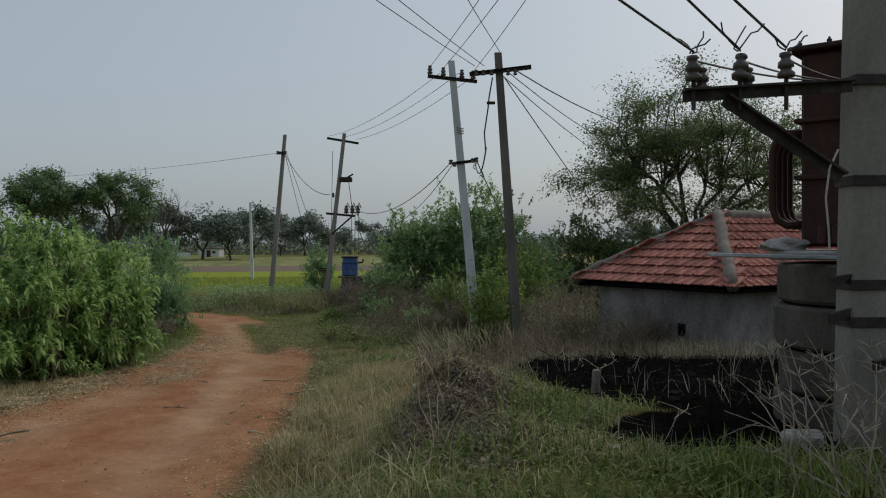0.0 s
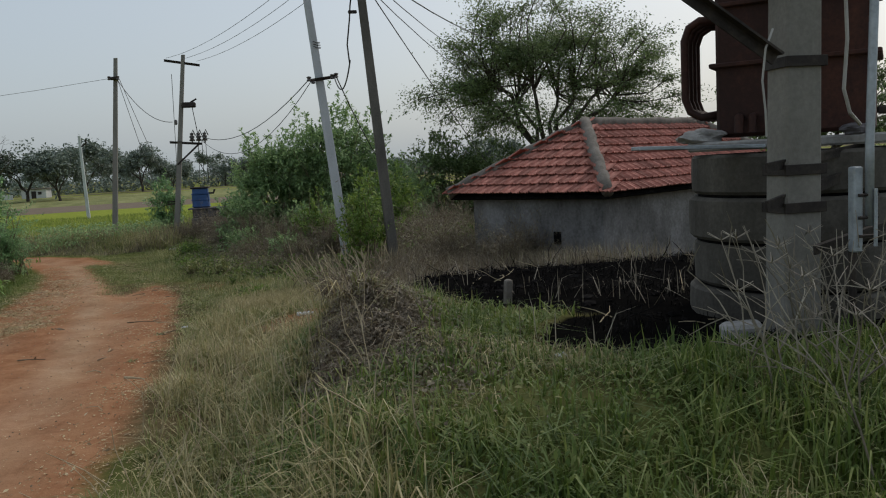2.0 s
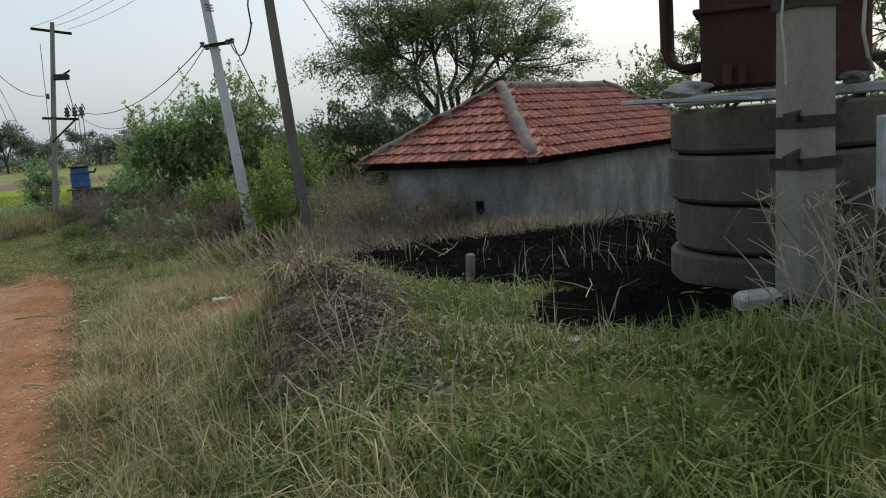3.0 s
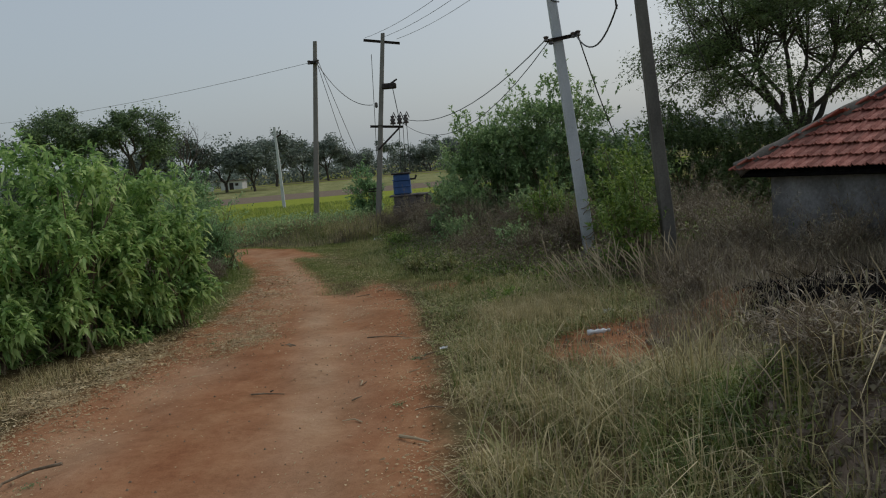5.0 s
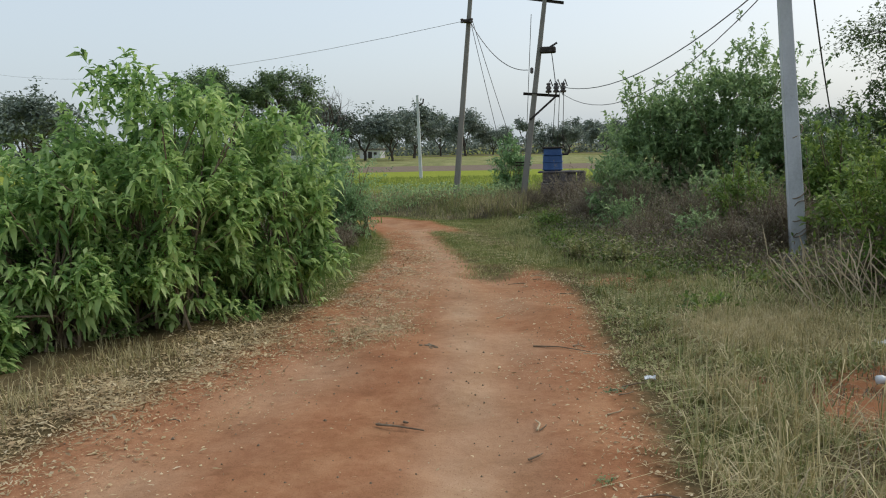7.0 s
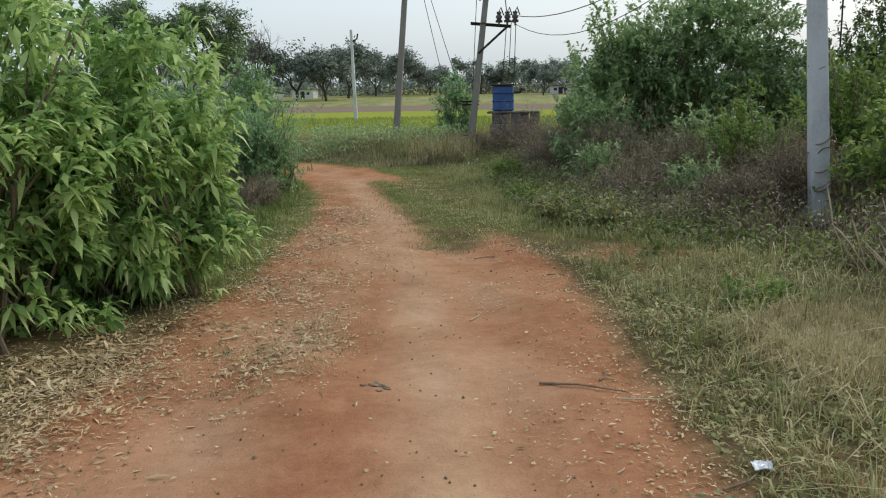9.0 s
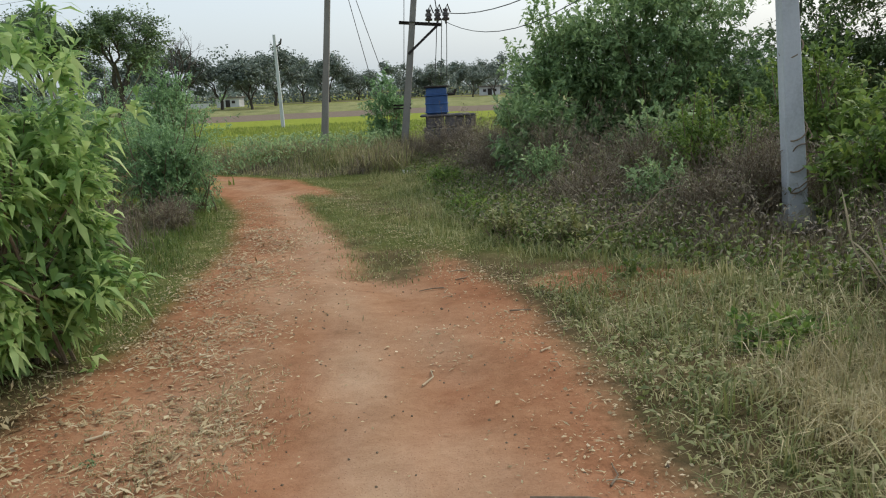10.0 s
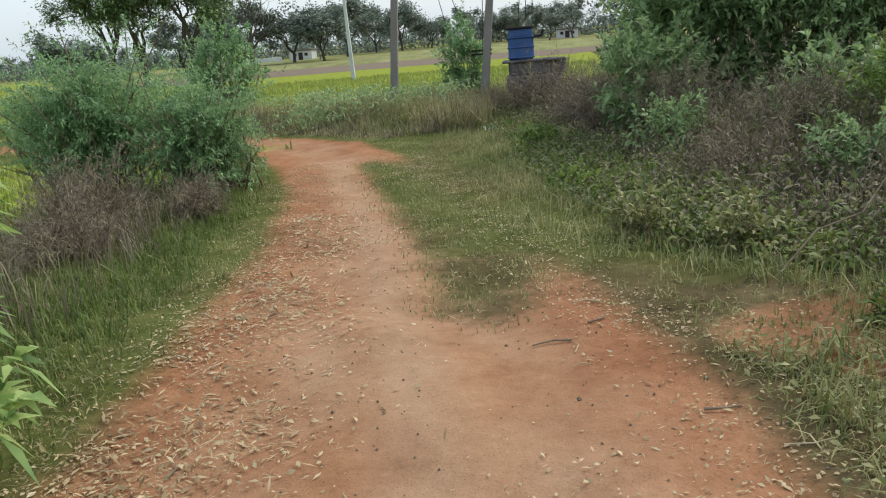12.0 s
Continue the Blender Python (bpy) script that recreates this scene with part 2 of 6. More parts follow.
M = {
    "ground": ground_material(),
    "concrete": worn("pole_concrete", (0.12, 0.112, 0.098), (0.225, 0.21, 0.185), (0.33, 0.315, 0.285), scale=2.0, stretch=(1, 1, 0.35)),
    "concrete_light": worn("limewashed_concrete", (0.33, 0.34, 0.35), (0.50, 0.52, 0.54), (0.62, 0.64, 0.66), scale=2.5, stretch=(1, 1, 0.4)),
    "concrete_dark": worn("sooty_concrete", (0.055, 0.05, 0.045), (0.13, 0.12, 0.105), (0.22, 0.205, 0.18), scale=1.6, stretch=(1, 1, 0.4)),
    "ring": worn("well_ring_concrete", (0.03, 0.026, 0.022), (0.09, 0.08, 0.067), (0.19, 0.17, 0.145), scale=2.2, stretch=(1, 1, 0.5)),
    "cement": worn("weathered_cement", (0.07, 0.06, 0.05), (0.155, 0.135, 0.115), (0.27, 0.24, 0.21), scale=4.0, bump=0.7, dist=0.02),
    "stone": worn("pale_block_stone", (0.16, 0.15, 0.14), (0.30, 0.285, 0.27), (0.45, 0.43, 0.41), scale=8.0, bump=0.7, dist=0.01),
    "slate": worn("dark_stone", (0.05, 0.045, 0.05), (0.11, 0.10, 0.105), (0.2, 0.18, 0.18), scale=3.0, bump=0.6, dist=0.02),
    "plaster": worn("stained_limewash", (0.06, 0.055, 0.05), (0.22, 0.21, 0.205), (0.48, 0.47, 0.47), scale=1.5, fine=22, bump=0.5, dist=0.015, stretch=(1, 1, 0.6)),
    "tile": worn("clay_roof_tile", (0.16, 0.06, 0.048), (0.37, 0.145, 0.11), (0.56, 0.28, 0.22), scale=7.0, fine=60, rough=0.8, per_object=0.55),
    "tile_joined": worn("clay_roof_tile_far", (0.19, 0.055, 0.04), (0.38, 0.12, 0.085), (0.50, 0.20, 0.15), scale=7.0, fine=60, rough=0.8),
    "rust": worn("rusted_paint", (0.018, 0.011, 0.010), (0.046, 0.020, 0.016), (0.12, 0.045, 0.028), rough=0.7, metal=0.15, scale=2.6, stretch=(1, 1, 0.4)),
    "iron": worn("dark_iron", (0.018, 0.015, 0.014), (0.045, 0.037, 0.033), (0.10, 0.08, 0.065), rough=0.65, metal=0.4, scale=9.0),
    "steel": worn("galvanised_steel", (0.24, 0.26, 0.28), (0.38, 0.41, 0.44), (0.50, 0.54, 0.58), rough=0.5, metal=0.6, scale=5.0),
    "porcelain": worn("brown_porcelain", (0.03, 0.025, 0.025), (0.07, 0.055, 0.05), (0.16, 0.14, 0.13), rough=0.3, scale=8.0, bump=0.1, spec=0.5),
    "wire": worn("aluminium_wire", (0.05, 0.05, 0.05), (0.10, 0.10, 0.10), (0.17, 0.17, 0.17), rough=0.6, metal=0.5, scale=3.0, bump=0.0),
    "pale_cable": worn("grey_cable", (0.25, 0.24, 0.22), (0.38, 0.36, 0.33), (0.48, 0.46, 0.43), rough=0.6, scale=6.0, bump=0.1),
    "blue": worn("blue_enamel", (0.03, 0.065, 0.16), (0.05, 0.11, 0.27), (0.09, 0.17, 0.36), rough=0.55, scale=3.5, bump=0.15),
    "wood": worn("dry_wood", (0.09, 0.06, 0.04), (0.20, 0.15, 0.10), (0.34, 0.27, 0.19), scale=9.0, bump=0.5),
    # black of burnt plants; also painted shade under the hut's tiles and in holes
    "char_and_shade": worn("char_and_shade_black", (0.004, 0.004, 0.004), (0.010, 0.009, 0.009), (0.035, 0.032, 0.03), rough=1.0, spec=0.02, scale=9.0, bump=0.6),
    "bark": worn("grey_bark", (0.035, 0.028, 0.022), (0.075, 0.062, 0.05), (0.14, 0.12, 0.10), scale=6.0, bump=0.7, dist=0.02, stretch=(1, 1, 0.3)),
    "straw": worn("pale_straw", (0.30, 0.23, 0.14), (0.46, 0.37, 0.24), (0.60, 0.50, 0.35), scale=6.0, bump=0.2),
    "plastic": worn("clear_plastic", (0.45, 0.47, 0.48), (0.66, 0.68, 0.70), (0.8, 0.82, 0.84), rough=0.25, scale=9.0, bump=0.5, spec=0.6),
    "far_plaster": worn("far_limewash", (0.42, 0.42, 0.42), (0.55, 0.55, 0.54), (0.66, 0.66, 0.65), scale=0.4, fine=2),
    "rubble": worn("broken_brick", (0.30, 0.14, 0.09), (0.46, 0.26, 0.18), (0.58, 0.38, 0.28), scale=5.0, bump=0.7, dist=0.03),
    "bund": worn("grassy_bund", (0.13, 0.14, 0.05), (0.24, 0.245, 0.09), (0.36, 0.34, 0.16), scale=0.5, fine=6),
    "mound": worn("crumbling_earth", (0.09, 0.066, 0.052), (0.19, 0.142, 0.11), (0.32, 0.25, 0.195), scale=5.0, fine=30, bump=0.9, dist=0.04),
    "leaf_bush": leafy("long_green_leaf", [(0.12, (0.05, 0.11, 0.032)), (0.38, (0.21, 0.36, 0.105)), (0.65, (0.48, 0.64, 0.235)), (0.88, (0.72, 0.80, 0.40))], 0.45),
    "leaf_acacia": leafy("small_acacia_leaf", [(0.2, (0.065, 0.10, 0.04)), (0.5, (0.15, 0.21, 0.08)), (0.85, (0.27, 0.35, 0.14))], 0.4),
    "leaf_dark": leafy("dark_green_leaf", [(0.15, (0.112, 0.185, 0.084)), (0.45, (0.258, 0.375, 0.162)), (0.85, (0.515, 0.638, 0.302))], 0.42),
    "leaf_tree": leafy("deep_green_leaf", [(0.2, (0.068, 0.108, 0.054)), (0.5, (0.135, 0.203, 0.088)), (0.85, (0.270, 0.365, 0.155))], 0.3),
    "leaf_yellow": leafy("yellow_green_leaf", [(0.2, (0.075, 0.13, 0.03)), (0.5, (0.18, 0.28, 0.06)), (0.85, (0.42, 0.50, 0.12))], 0.4),
    # far foliage: green paled and greyed to carry the haze of distance
    "leaf_hazed": leafy("far_leaf_with_haze", [(0.2, (0.109, 0.138, 0.109)), (0.5, (0.167, 0.207, 0.161)), (0.85, (0.241, 0.287, 0.218))], 0.15, patch=0.08),
    "leaf_prosopis": leafy("grey_green_leaf", [(0.2, (0.123, 0.222, 0.105)), (0.5, (0.246, 0.394, 0.178)), (0.85, (0.443, 0.616, 0.284))], 0.35),
    "grass_green": leafy("green_grass", [(0.15, (0.055, 0.092, 0.020)), (0.45, (0.128, 0.187, 0.038)), (0.68, (0.227, 0.268, 0.073)), (0.85, (0.400, 0.364, 0.164))], 0.35, patch=1.3),
    "grass_dry": leafy("dry_grass", [(0.15, (0.118, 0.114, 0.044)), (0.40, (0.315, 0.276, 0.123)), (0.62, (0.523, 0.444, 0.237)), (0.85, (0.671, 0.582, 0.364))], 0.3, patch=1.1),
    "grass_mixed": leafy("half_dry_grass", [(0.15, (0.090, 0.124, 0.040)), (0.4, (0.203, 0.230, 0.073)), (0.65, (0.360, 0.349, 0.147)), (0.9, (0.562, 0.495, 0.270))], 0.3, patch=1.1),
    "weed_brown": leafy("withered_weed", [(0.15, (0.088, 0.069, 0.048)), (0.42, (0.176, 0.141, 0.099)), (0.62, (0.273, 0.224, 0.145)), (0.82, (0.317, 0.308, 0.150))], 0.2, patch=0.8),
    "weed_grey": leafy("bleached_stalk", [(0.15, (0.13, 0.11, 0.085)), (0.5, (0.27, 0.23, 0.175)), (0.9, (0.46, 0.41, 0.32))], 0.15, patch=1.5),
    "litter": leafy("fallen_leaf", [(0.15, (0.20, 0.13, 0.07)), (0.4, (0.40, 0.295, 0.155)), (0.65, (0.57, 0.46, 0.265)), (0.9, (0.69, 0.60, 0.43))], 0.15, patch=1.0),
    "crop": leafy("paddy_blade", [(0.15, (0.13, 0.19, 0.03)), (0.5, (0.23, 0.29, 0.055)), (0.9, (0.36, 0.37, 0.11))], 0.35, patch=0.2),
}


# ---- mesh helpers ----
class Geo:
    """Gathers vertices and faces for one mesh."""

    def __init__(self):
        self.v, self.f = [], []

    def add(self, verts, faces):
        k = len(self.v)
        self.v.extend(tuple(map(float, q)) for q in verts)
        self.f.extend(tuple(i + k for i in q) for q in faces)
        return self

    def box(self, centre, size, m=None, bevel=0.0):
        sx, sy, sz = (s / 2 for s in size)
        b = min(bevel, sx * 0.9, sy * 0.9, sz * 0.9)
        c = Vector(centre)
        if b <= 0:
            pts = [Vector((x * sx, y * sy, z * sz)) for z in (-1, 1) for x, y in ((-1, -1), (1, -1), (1, 1), (-1, 1))]
            fs = [(3, 2, 1, 0), (4, 5, 6, 7), (0, 1, 5, 4), (1, 2, 6, 5), (2, 3, 7, 6), (3, 0, 4, 7)]
        else:
            pts, fs = [], []
            oct_ = [(-sx + b, -sy), (sx - b, -sy), (sx, -sy + b), (sx, sy - b), (sx - b, sy), (-sx + b, sy), (-sx, sy - b), (-sx, -sy + b)]
            shrink = [((sx - b) / sx, (sy - b) / sy, -sz), (1, 1, -sz + b), (1, 1, sz - b), ((sx - b) / sx, (sy - b) / sy, sz)]
            for fx, fy, z in shrink:
                pts += [Vector((x * fx, y * fy, z)) for x, y in oct_]
            for r in range(3):
                fs += [(r * 8 + i, r * 8 + (i + 1) % 8, r * 8 + 8 + (i + 1) % 8, r * 8 + 8 + i) for i in range(8)]
            fs += [tuple(range(7, -1, -1)), tuple(range(24, 32))]
        if m is not None:
            pts = [m @ (p + c) for p in pts]
        else:
            pts = [p + c for p in pts]
        return self.add(pts, fs)

    def tube(self, pts, radii, sides=6, cap=True):
        pts = [Vector(p) for p in pts]
        if isinstance(radii, (int, float)):
            radii = [radii] * len(pts)
        k0 = len(self.v)
        ref = None
        for i, p in enumerate(pts):
            d = (pts[min(i + 1, len(pts) - 1)] - pts[max(i - 1, 0)])
            d = d.normalized() if d.length > 1e-9 else Vector((0, 0, 1))
            if ref is None:
                ref = d.orthogonal().normalized()
            ref = ref - d * ref.dot(d)
            ref = ref.normalized() if ref.length > 1e-6 else d.orthogonal().normalized()
            w = d.cross(ref)
            for s in range(sides):
                a = 2 * math.pi * s / sides
                self.v.append(tuple(p + (ref * math.cos(a) + w * math.sin(a)) * radii[i]))
        for i in range(len(pts) - 1):
            for s in range(sides):
                a, b = k0 + i * sides + s, k0 + i * sides + (s + 1) % sides
                self.f.append((a, b, b + sides, a + sides))
        if cap:
            self.f.append(tuple(k0 + s for s in range(sides - 1, -1, -1)))
            n = k0 + (len(pts) - 1) * sides
            self.f.append(tuple(n + s for s in range(sides)))
        return self

    def turned(self, centre, profile, sides=24, m=None):
        """A turned solid: profile of (radius, height)."""
        c = Vector(centre)
        k0 = len(self.v)
        for r, z in profile:
            for s in range(sides):
                a = 2 * math.pi * s / sides
                p = Vector((r * math.cos(a), r * math.sin(a), z))
                self.v.append(tuple((m @ p if m is not None else p) + c))
        for i in range(len(profile) - 1):
            for s in range(sides):
                a, b = k0 + i * sides + s, k0 + i * sides + (s + 1) % sides
                self.f.append((a, b, b + sides, a + sides))
        self.f.append(tuple(k0 + s for s in range(sides - 1, -1, -1)))
        n = k0 + (len(profile) - 1) * sides
        self.f.append(tuple(n + s for s in range(sides)))
        return self

    def lump(self, centre, size, rng, n=2, rough=0.25):
        """A broken stone or clod."""
        bm = bmesh.new()
        bmesh.ops.create_icosphere(bm, subdivisions=n, radius=1.0)
        off = Vector((rng.uniform(0, 50), rng.uniform(0, 50), rng.uniform(0, 50)))
        turn = Euler((rng.uniform(0, 6), rng.uniform(0, 6), rng.uniform(0, 6))).to_matrix()
        bm.verts.index_update()
        vs = []
        for v in bm.verts:
            q = v.co * (1 + rough * noise.noise(v.co * 1.6 + off) * 2)
            q = turn @ q
            vs.append(Vector((q.x * size[0], q.y * size[1], q.z * size[2])) + Vector(centre))
        fs = [tuple(x.index for x in f.verts) for f in bm.faces]
        bm.free()
        return self.add(vs, fs)

    def mesh(self, name, mat, smooth=False):
        me = bpy.data.meshes.new(name)
        me.from_pydata(self.v, [], self.f)
        me.materials.append(M[mat])
        if smooth:
            me.polygons.foreach_set("use_smooth", [True] * len(me.polygons))
        me.update()
        return me


def tri_mesh(name, verts, tris, mat):
    """A large triangle mesh from arrays."""
    me = bpy.data.meshes.new(name)
    verts, tris = np.asarray(verts, np.float32), np.asarray(tris, np.int32)
    me.vertices.add(len(verts))
    me.vertices.foreach_set("co", verts.ravel())
    me.loops.add(tris.size)
    me.loops.foreach_set("vertex_index", tris.ravel())
    me.polygons.add(len(tris))
    me.polygons.foreach_set("loop_start", np.arange(0, tris.size, 3, dtype=np.int32))
    me.update(calc_edges=True)
    me.materials.append(M[mat])
    return me


def thing(name, at, label, category, group="", kind="", turn=0.0):
    e = new(name)
    e.matrix_world = pose(*at, 0, 0, turn)
    e.empty_display_size = 0.2
    return tagged(e, label, category, group, kind)


def part(name, geo, mat, parent, label="", smooth=False):
    """geo (in the thing's own frame) as one mesh object under a thing or a part."""
    me = geo.mesh(name, mat, smooth) if isinstance(geo, Geo) else geo
    ob = new(name, me)
    ob.parent = parent
    return tagged(ob, label)


def single(name, geo, mat, label, category, group="", kind="", smooth=False):
    me = geo.mesh(name, mat, smooth) if isinstance(geo, Geo) else geo
    return tagged(new(name, me), label, category, group, kind)


# ---- the lie of the land ----
ROAD = np.array([(-2.9, -30, 1.5), (-3.1, 0, 1.6), (-3.32, 7, 1.7), (-3.35, 10.2, 1.5), (-3.6, 14.2, 1.3), (-4.4, 18, 1.0), (-5.25, 21, 0.85), (-6.2, 23.6, 0.95), (-7.3, 26, 1.0), (-9.6, 28.2, 0.9), (-14, 29.8, 0.9), (-26, 31.5, 0.9), (-60, 33, 0.9)])
MEDIAN = np.array([(-3.4, 15.9, 0.36), (-3.55, 17.2, 0.5), (-4.15, 19.3, 0.5), (-5.0, 22.0, 0.45), (-5.6, 23.2, 0.25)])
HEDGE = np.array([(-0.55, 14.6), (-1.0, 15.6), (-2.3, 17.1), (-2.9, 20.0), (-3.6, 25.0), (-4.9, 29.0), (-5.5, 30.5)])


def smooth01(x):
    x = np.clip(x, 0, 1)
    return x * x * (3 - 2 * x)


def strip(x, y, line):
    """1 inside, 0 outside of a strip with its own half width, soft over its rim."""
    best = np.full(np.shape(x), -9.0)
    for (x0, y0, w0), (x1, y1, w1) in zip(line[:-1], line[1:]):
        dx, dy = x1 - x0, y1 - y0
        t = np.clip(((x - x0) * dx + (y - y0) * dy) / (dx * dx + dy * dy), 0, 1)
        d = np.hypot(x - x0 - t * dx, y - y0 - t * dy)
        best = np.maximum(best, (w0 + t * (w1 - w0)) - d)
    return best


def wave(x, y, s, seed=0.0):
    return (np.sin(x * s + 1.7 * seed) * np.cos(y * s * 1.13 + seed) + 0.5 * np.sin(x * s * 2.3 + y * s * 1.9 + seed * 2.1) + 0.25 * np.cos(x * s * 4.7 - y * s * 5.3 + seed)) / 1.75


def land(x, y):
    """Height of the ground."""
    x, y = np.asarray(x, float), np.asarray(y, float)
    z = np.interp(y, [-60, -20, 0, 26, 45, 200, 4000], [0.4, 0.25, 0.0, -0.73, -1.0, -1.0, -3.0])
    r = strip(x, y, ROAD)
    back = np.where(x < 0.2, 2.4, np.where(x > 1.2, 8.0, 2.4 + 5.6 * smooth01((x - 0.2) / 1.0)))
    bank = smooth01((x + 1.0) / 1.05) * smooth01((y - 1.0) / 2.8) * (1 - smooth01((y - 6.4) / back))
    z = z + 0.64 * bank
    d = np.hypot((x - 0.02) / np.where(x > 0.02, 0.5, 0.34), (y - 5.85) / 0.75)
    z = z + 0.26 * np.exp(-d ** 2) * (1 + 0.45 * wave(x, y, 9, 2))
    face = np.exp(-((x + 0.32) / 0.26) ** 2 - ((y - 5.5) / 0.9) ** 2)                # crumbling face of the bank
    z = z - 0.15 * face * (1 + 0.9 * wave(x, y, 13, 4))
    z = z + 0.10 * smooth01((-1.0 - r) / 2.0) * (x > -3) * smooth01((y - 7.5) / 1.2) * (1 - 1.5 * smooth01((y - 13.2) / 3.5))
    fall = smooth01((-5.9 + np.interp(y, [0, 18, 24], [0, -0.6, -2.5]) - x) / 2.5) * (1 - smooth01((y - 24) / 4))
    z = z - 0.45 * fall * np.clip(1 - y / 60, 0.3, 1)                                # fields lie lower
    near = np.exp(-((x + 3) / 30) ** 2 - ((y - 12) / 40) ** 2)
    z = z + near * (0.035 * wave(x, y, 1.9, 1) + 0.014 * wave(x, y, 6.5, 3))
    ruts = np.exp(-((r - 0.75) / 0.22) ** 2) * (r > 0)
    return z - 0.025 * ruts


def land1(x, y):
    return float(land(x, y))


def burnt(x, y):
    a = 1.0 - np.abs((x - 3.3) / 2.8) ** 3 - np.abs((y - 8.5) / 3.3) ** 3
    b = 1.0 - np.abs((x - 2.5) / 1.55) ** 2.5 - np.abs((y - 4.95) / 0.95) ** 2.5
    return np.maximum(a, b) + 0.16 * wave(x, y, 2.7, 1) + 0.10 * wave(x, y, 7.1, 5)


def build_ground():
    def axis(lo, hi, step, far):
        core = np.arange(lo, hi + step / 2, step)
        out = step * 1.35 ** np.arange(1, 40)
        out = np.cumsum(out)
        out = out[out < far]
        return np.concatenate([lo - out[::-1], core, hi + out])
    xs, ys = axis(-8.0, 5.0, 0.09, 3500), axis(-1.0, 27.0, 0.11, 3500)
    ys = np.concatenate([ys[ys <= 28.5], np.arange(29.0, 190.0, 1.0), ys[ys > 191]])
    X, Y = np.meshgrid(xs, ys)
    x, y = X.ravel(), Y.ravel()
    z = land(x, y)
    nx, ny = len(xs), len(ys)
    i = np.arange((nx - 1) * (ny - 1))
    a = (i // (nx - 1)) * nx + i % (nx - 1)
    tris = np.stack([np.stack([a, a + 1, a + 1 + nx], 1), np.stack([a, a + 1 + nx, a + nx], 1)], 1).reshape(-1, 3)
    me = tri_mesh("ground", np.stack([x, y, z], 1), tris, "ground")
    road = smooth01((strip(x, y, ROAD) + 0.45) / 0.9) * (1 - 0.72 * smooth01((strip(x, y, MEDIAN) + 0.3) / 0.6))
    side = 1.0 - ((x - 0.1) / 1.7) ** 2 - ((y - 10.4) / 1.15) ** 2 + 0.3 * wave(x, y, 3.3, 2)              # bare red patch beside the road
    road = np.maximum(road, 0.85 * smooth01(side * 1.6))
    bare = 1.0 - ((x + 1.5) / 1.0) ** 2 - ((y - 15.1) / 0.7) ** 2
    road = np.maximum(road, 0.6 * smooth01(bare * 1.6))
    r = strip(x, y, ROAD)
    track = np.exp(-((r - 0.8) / 0.4) ** 2) * (0.45 + 0.35 * wave(x, y, 2.5, 5))
    worn_line = np.interp(y, [0, 5, 8.2, 9.4, 11.2, 12.2, 14, 18.4, 20.7, 23.4], [-2.6, -2.5, -2.55, -2.72, -2.98, -3.2, -3.5, -4.6, -5.35, -6.15])
    track = np.maximum(track, np.exp(-((x - worn_line) / 0.27) ** 2) * (0.85 + 0.25 * wave(x, y, 2.9, 7)) * (y < 24) * (0.25 + 0.75 * smooth01((y - 6.5) / 2.5)))
    green = smooth01(0.35 + 0.9 * wave(x, y, 0.9, 4) + 0.5 * ((x > 0.2) & (y < 6)) + 0.6 * (x < -5) * (y > 14) + 0.3 * (y > 17) - 0.9 * (x < -4) * (y < 13.5) * (x > -7) - 0.8 * (x > 0.6) * (y > 8.5) * (y < 17) * (x < 6) - 0.7 * (x > -4) * (x < 0.6) * (y > 6) * (y < 16))
    mound = smooth01(1.5 - np.hypot((x - 0.02) / 0.36, (y - 5.6) / 0.9))
    crop = smooth01((-(x + 7.2) + np.interp(y, [0, 20, 30], [0, -1.5, 0.0])) / 1.5) * (y < 27) + (y > 33.5) * (y < 78 + 0.1 * x)
    crop = np.clip(crop, 0, 1) * (x < 1)
    far = (y > 78 + 0.1 * x)
    band = (np.floor((y + 0.06 * x) / 10.0) % 2)
    stub = np.where(far, np.where(y < 96, 1.0, np.where(band == 0, 0.75, 0.2)), 0.0)
    crop = np.where(far & (y >= 96), np.where(band == 0, 0.1, 0.85), crop)
    crop = np.where((x < -45) & (y > 20), 0.95, crop)
    stub = np.where((x < -45) & (y < 150), 0.0, stub)
    for n, v in (("road", road), ("mound", mound), ("track", track), ("green", green), ("burnt", smooth01(burnt(x, y) * 1.6 + 0.25)), ("crop", crop), ("stubble", stub)):
        me.attributes.new(n, "FLOAT", "POINT").data.foreach_set("value", np.asarray(v, np.float32))
    me.polygons.foreach_set("use_smooth", np.ones(len(me.polygons), bool))
    tagged(new("ground", me), "red earth track between grassy verges, scorched patch and green paddy fields", "ground", kind="structure")


build_ground()


# ---- poles ----
def shaft(base, top, wb, wt, db, dt, spin=0.0):
    """A tapered rectangular concrete shaft with chamfered corners."""
    g = Geo()
    rings = []
    n = 6
    for i in range(n + 1):
        t = i / n
        c = Vector(base).lerp(Vector(top), t)
        w, d = (wb + (wt - wb) * t) / 2, (db + (dt - db) * t) / 2
        b = 0.012
        o = [(-w + b, -d), (w - b, -d), (w, -d + b), (w, d - b), (w - b, d), (-w + b, d), (-w, d - b), (-w, -d + b)]
        ca, sa = math.cos(spin), math.sin(spin)
        rings.append([(c.x + x * ca - y * sa, c.y + x * sa + y * ca, c.z) for x, y in o])
    vs = [p for r in rings for p in r]
    fs = [(r * 8 + i, r * 8 + (i + 1) % 8, r * 8 + 8 + (i + 1) % 8, r * 8 + 8 + i) for r in range(n) for i in range(8)]
    fs += [tuple(range(7, -1, -1)), tuple(range(n * 8, n * 8 + 8))]
    return g.add(vs, fs)


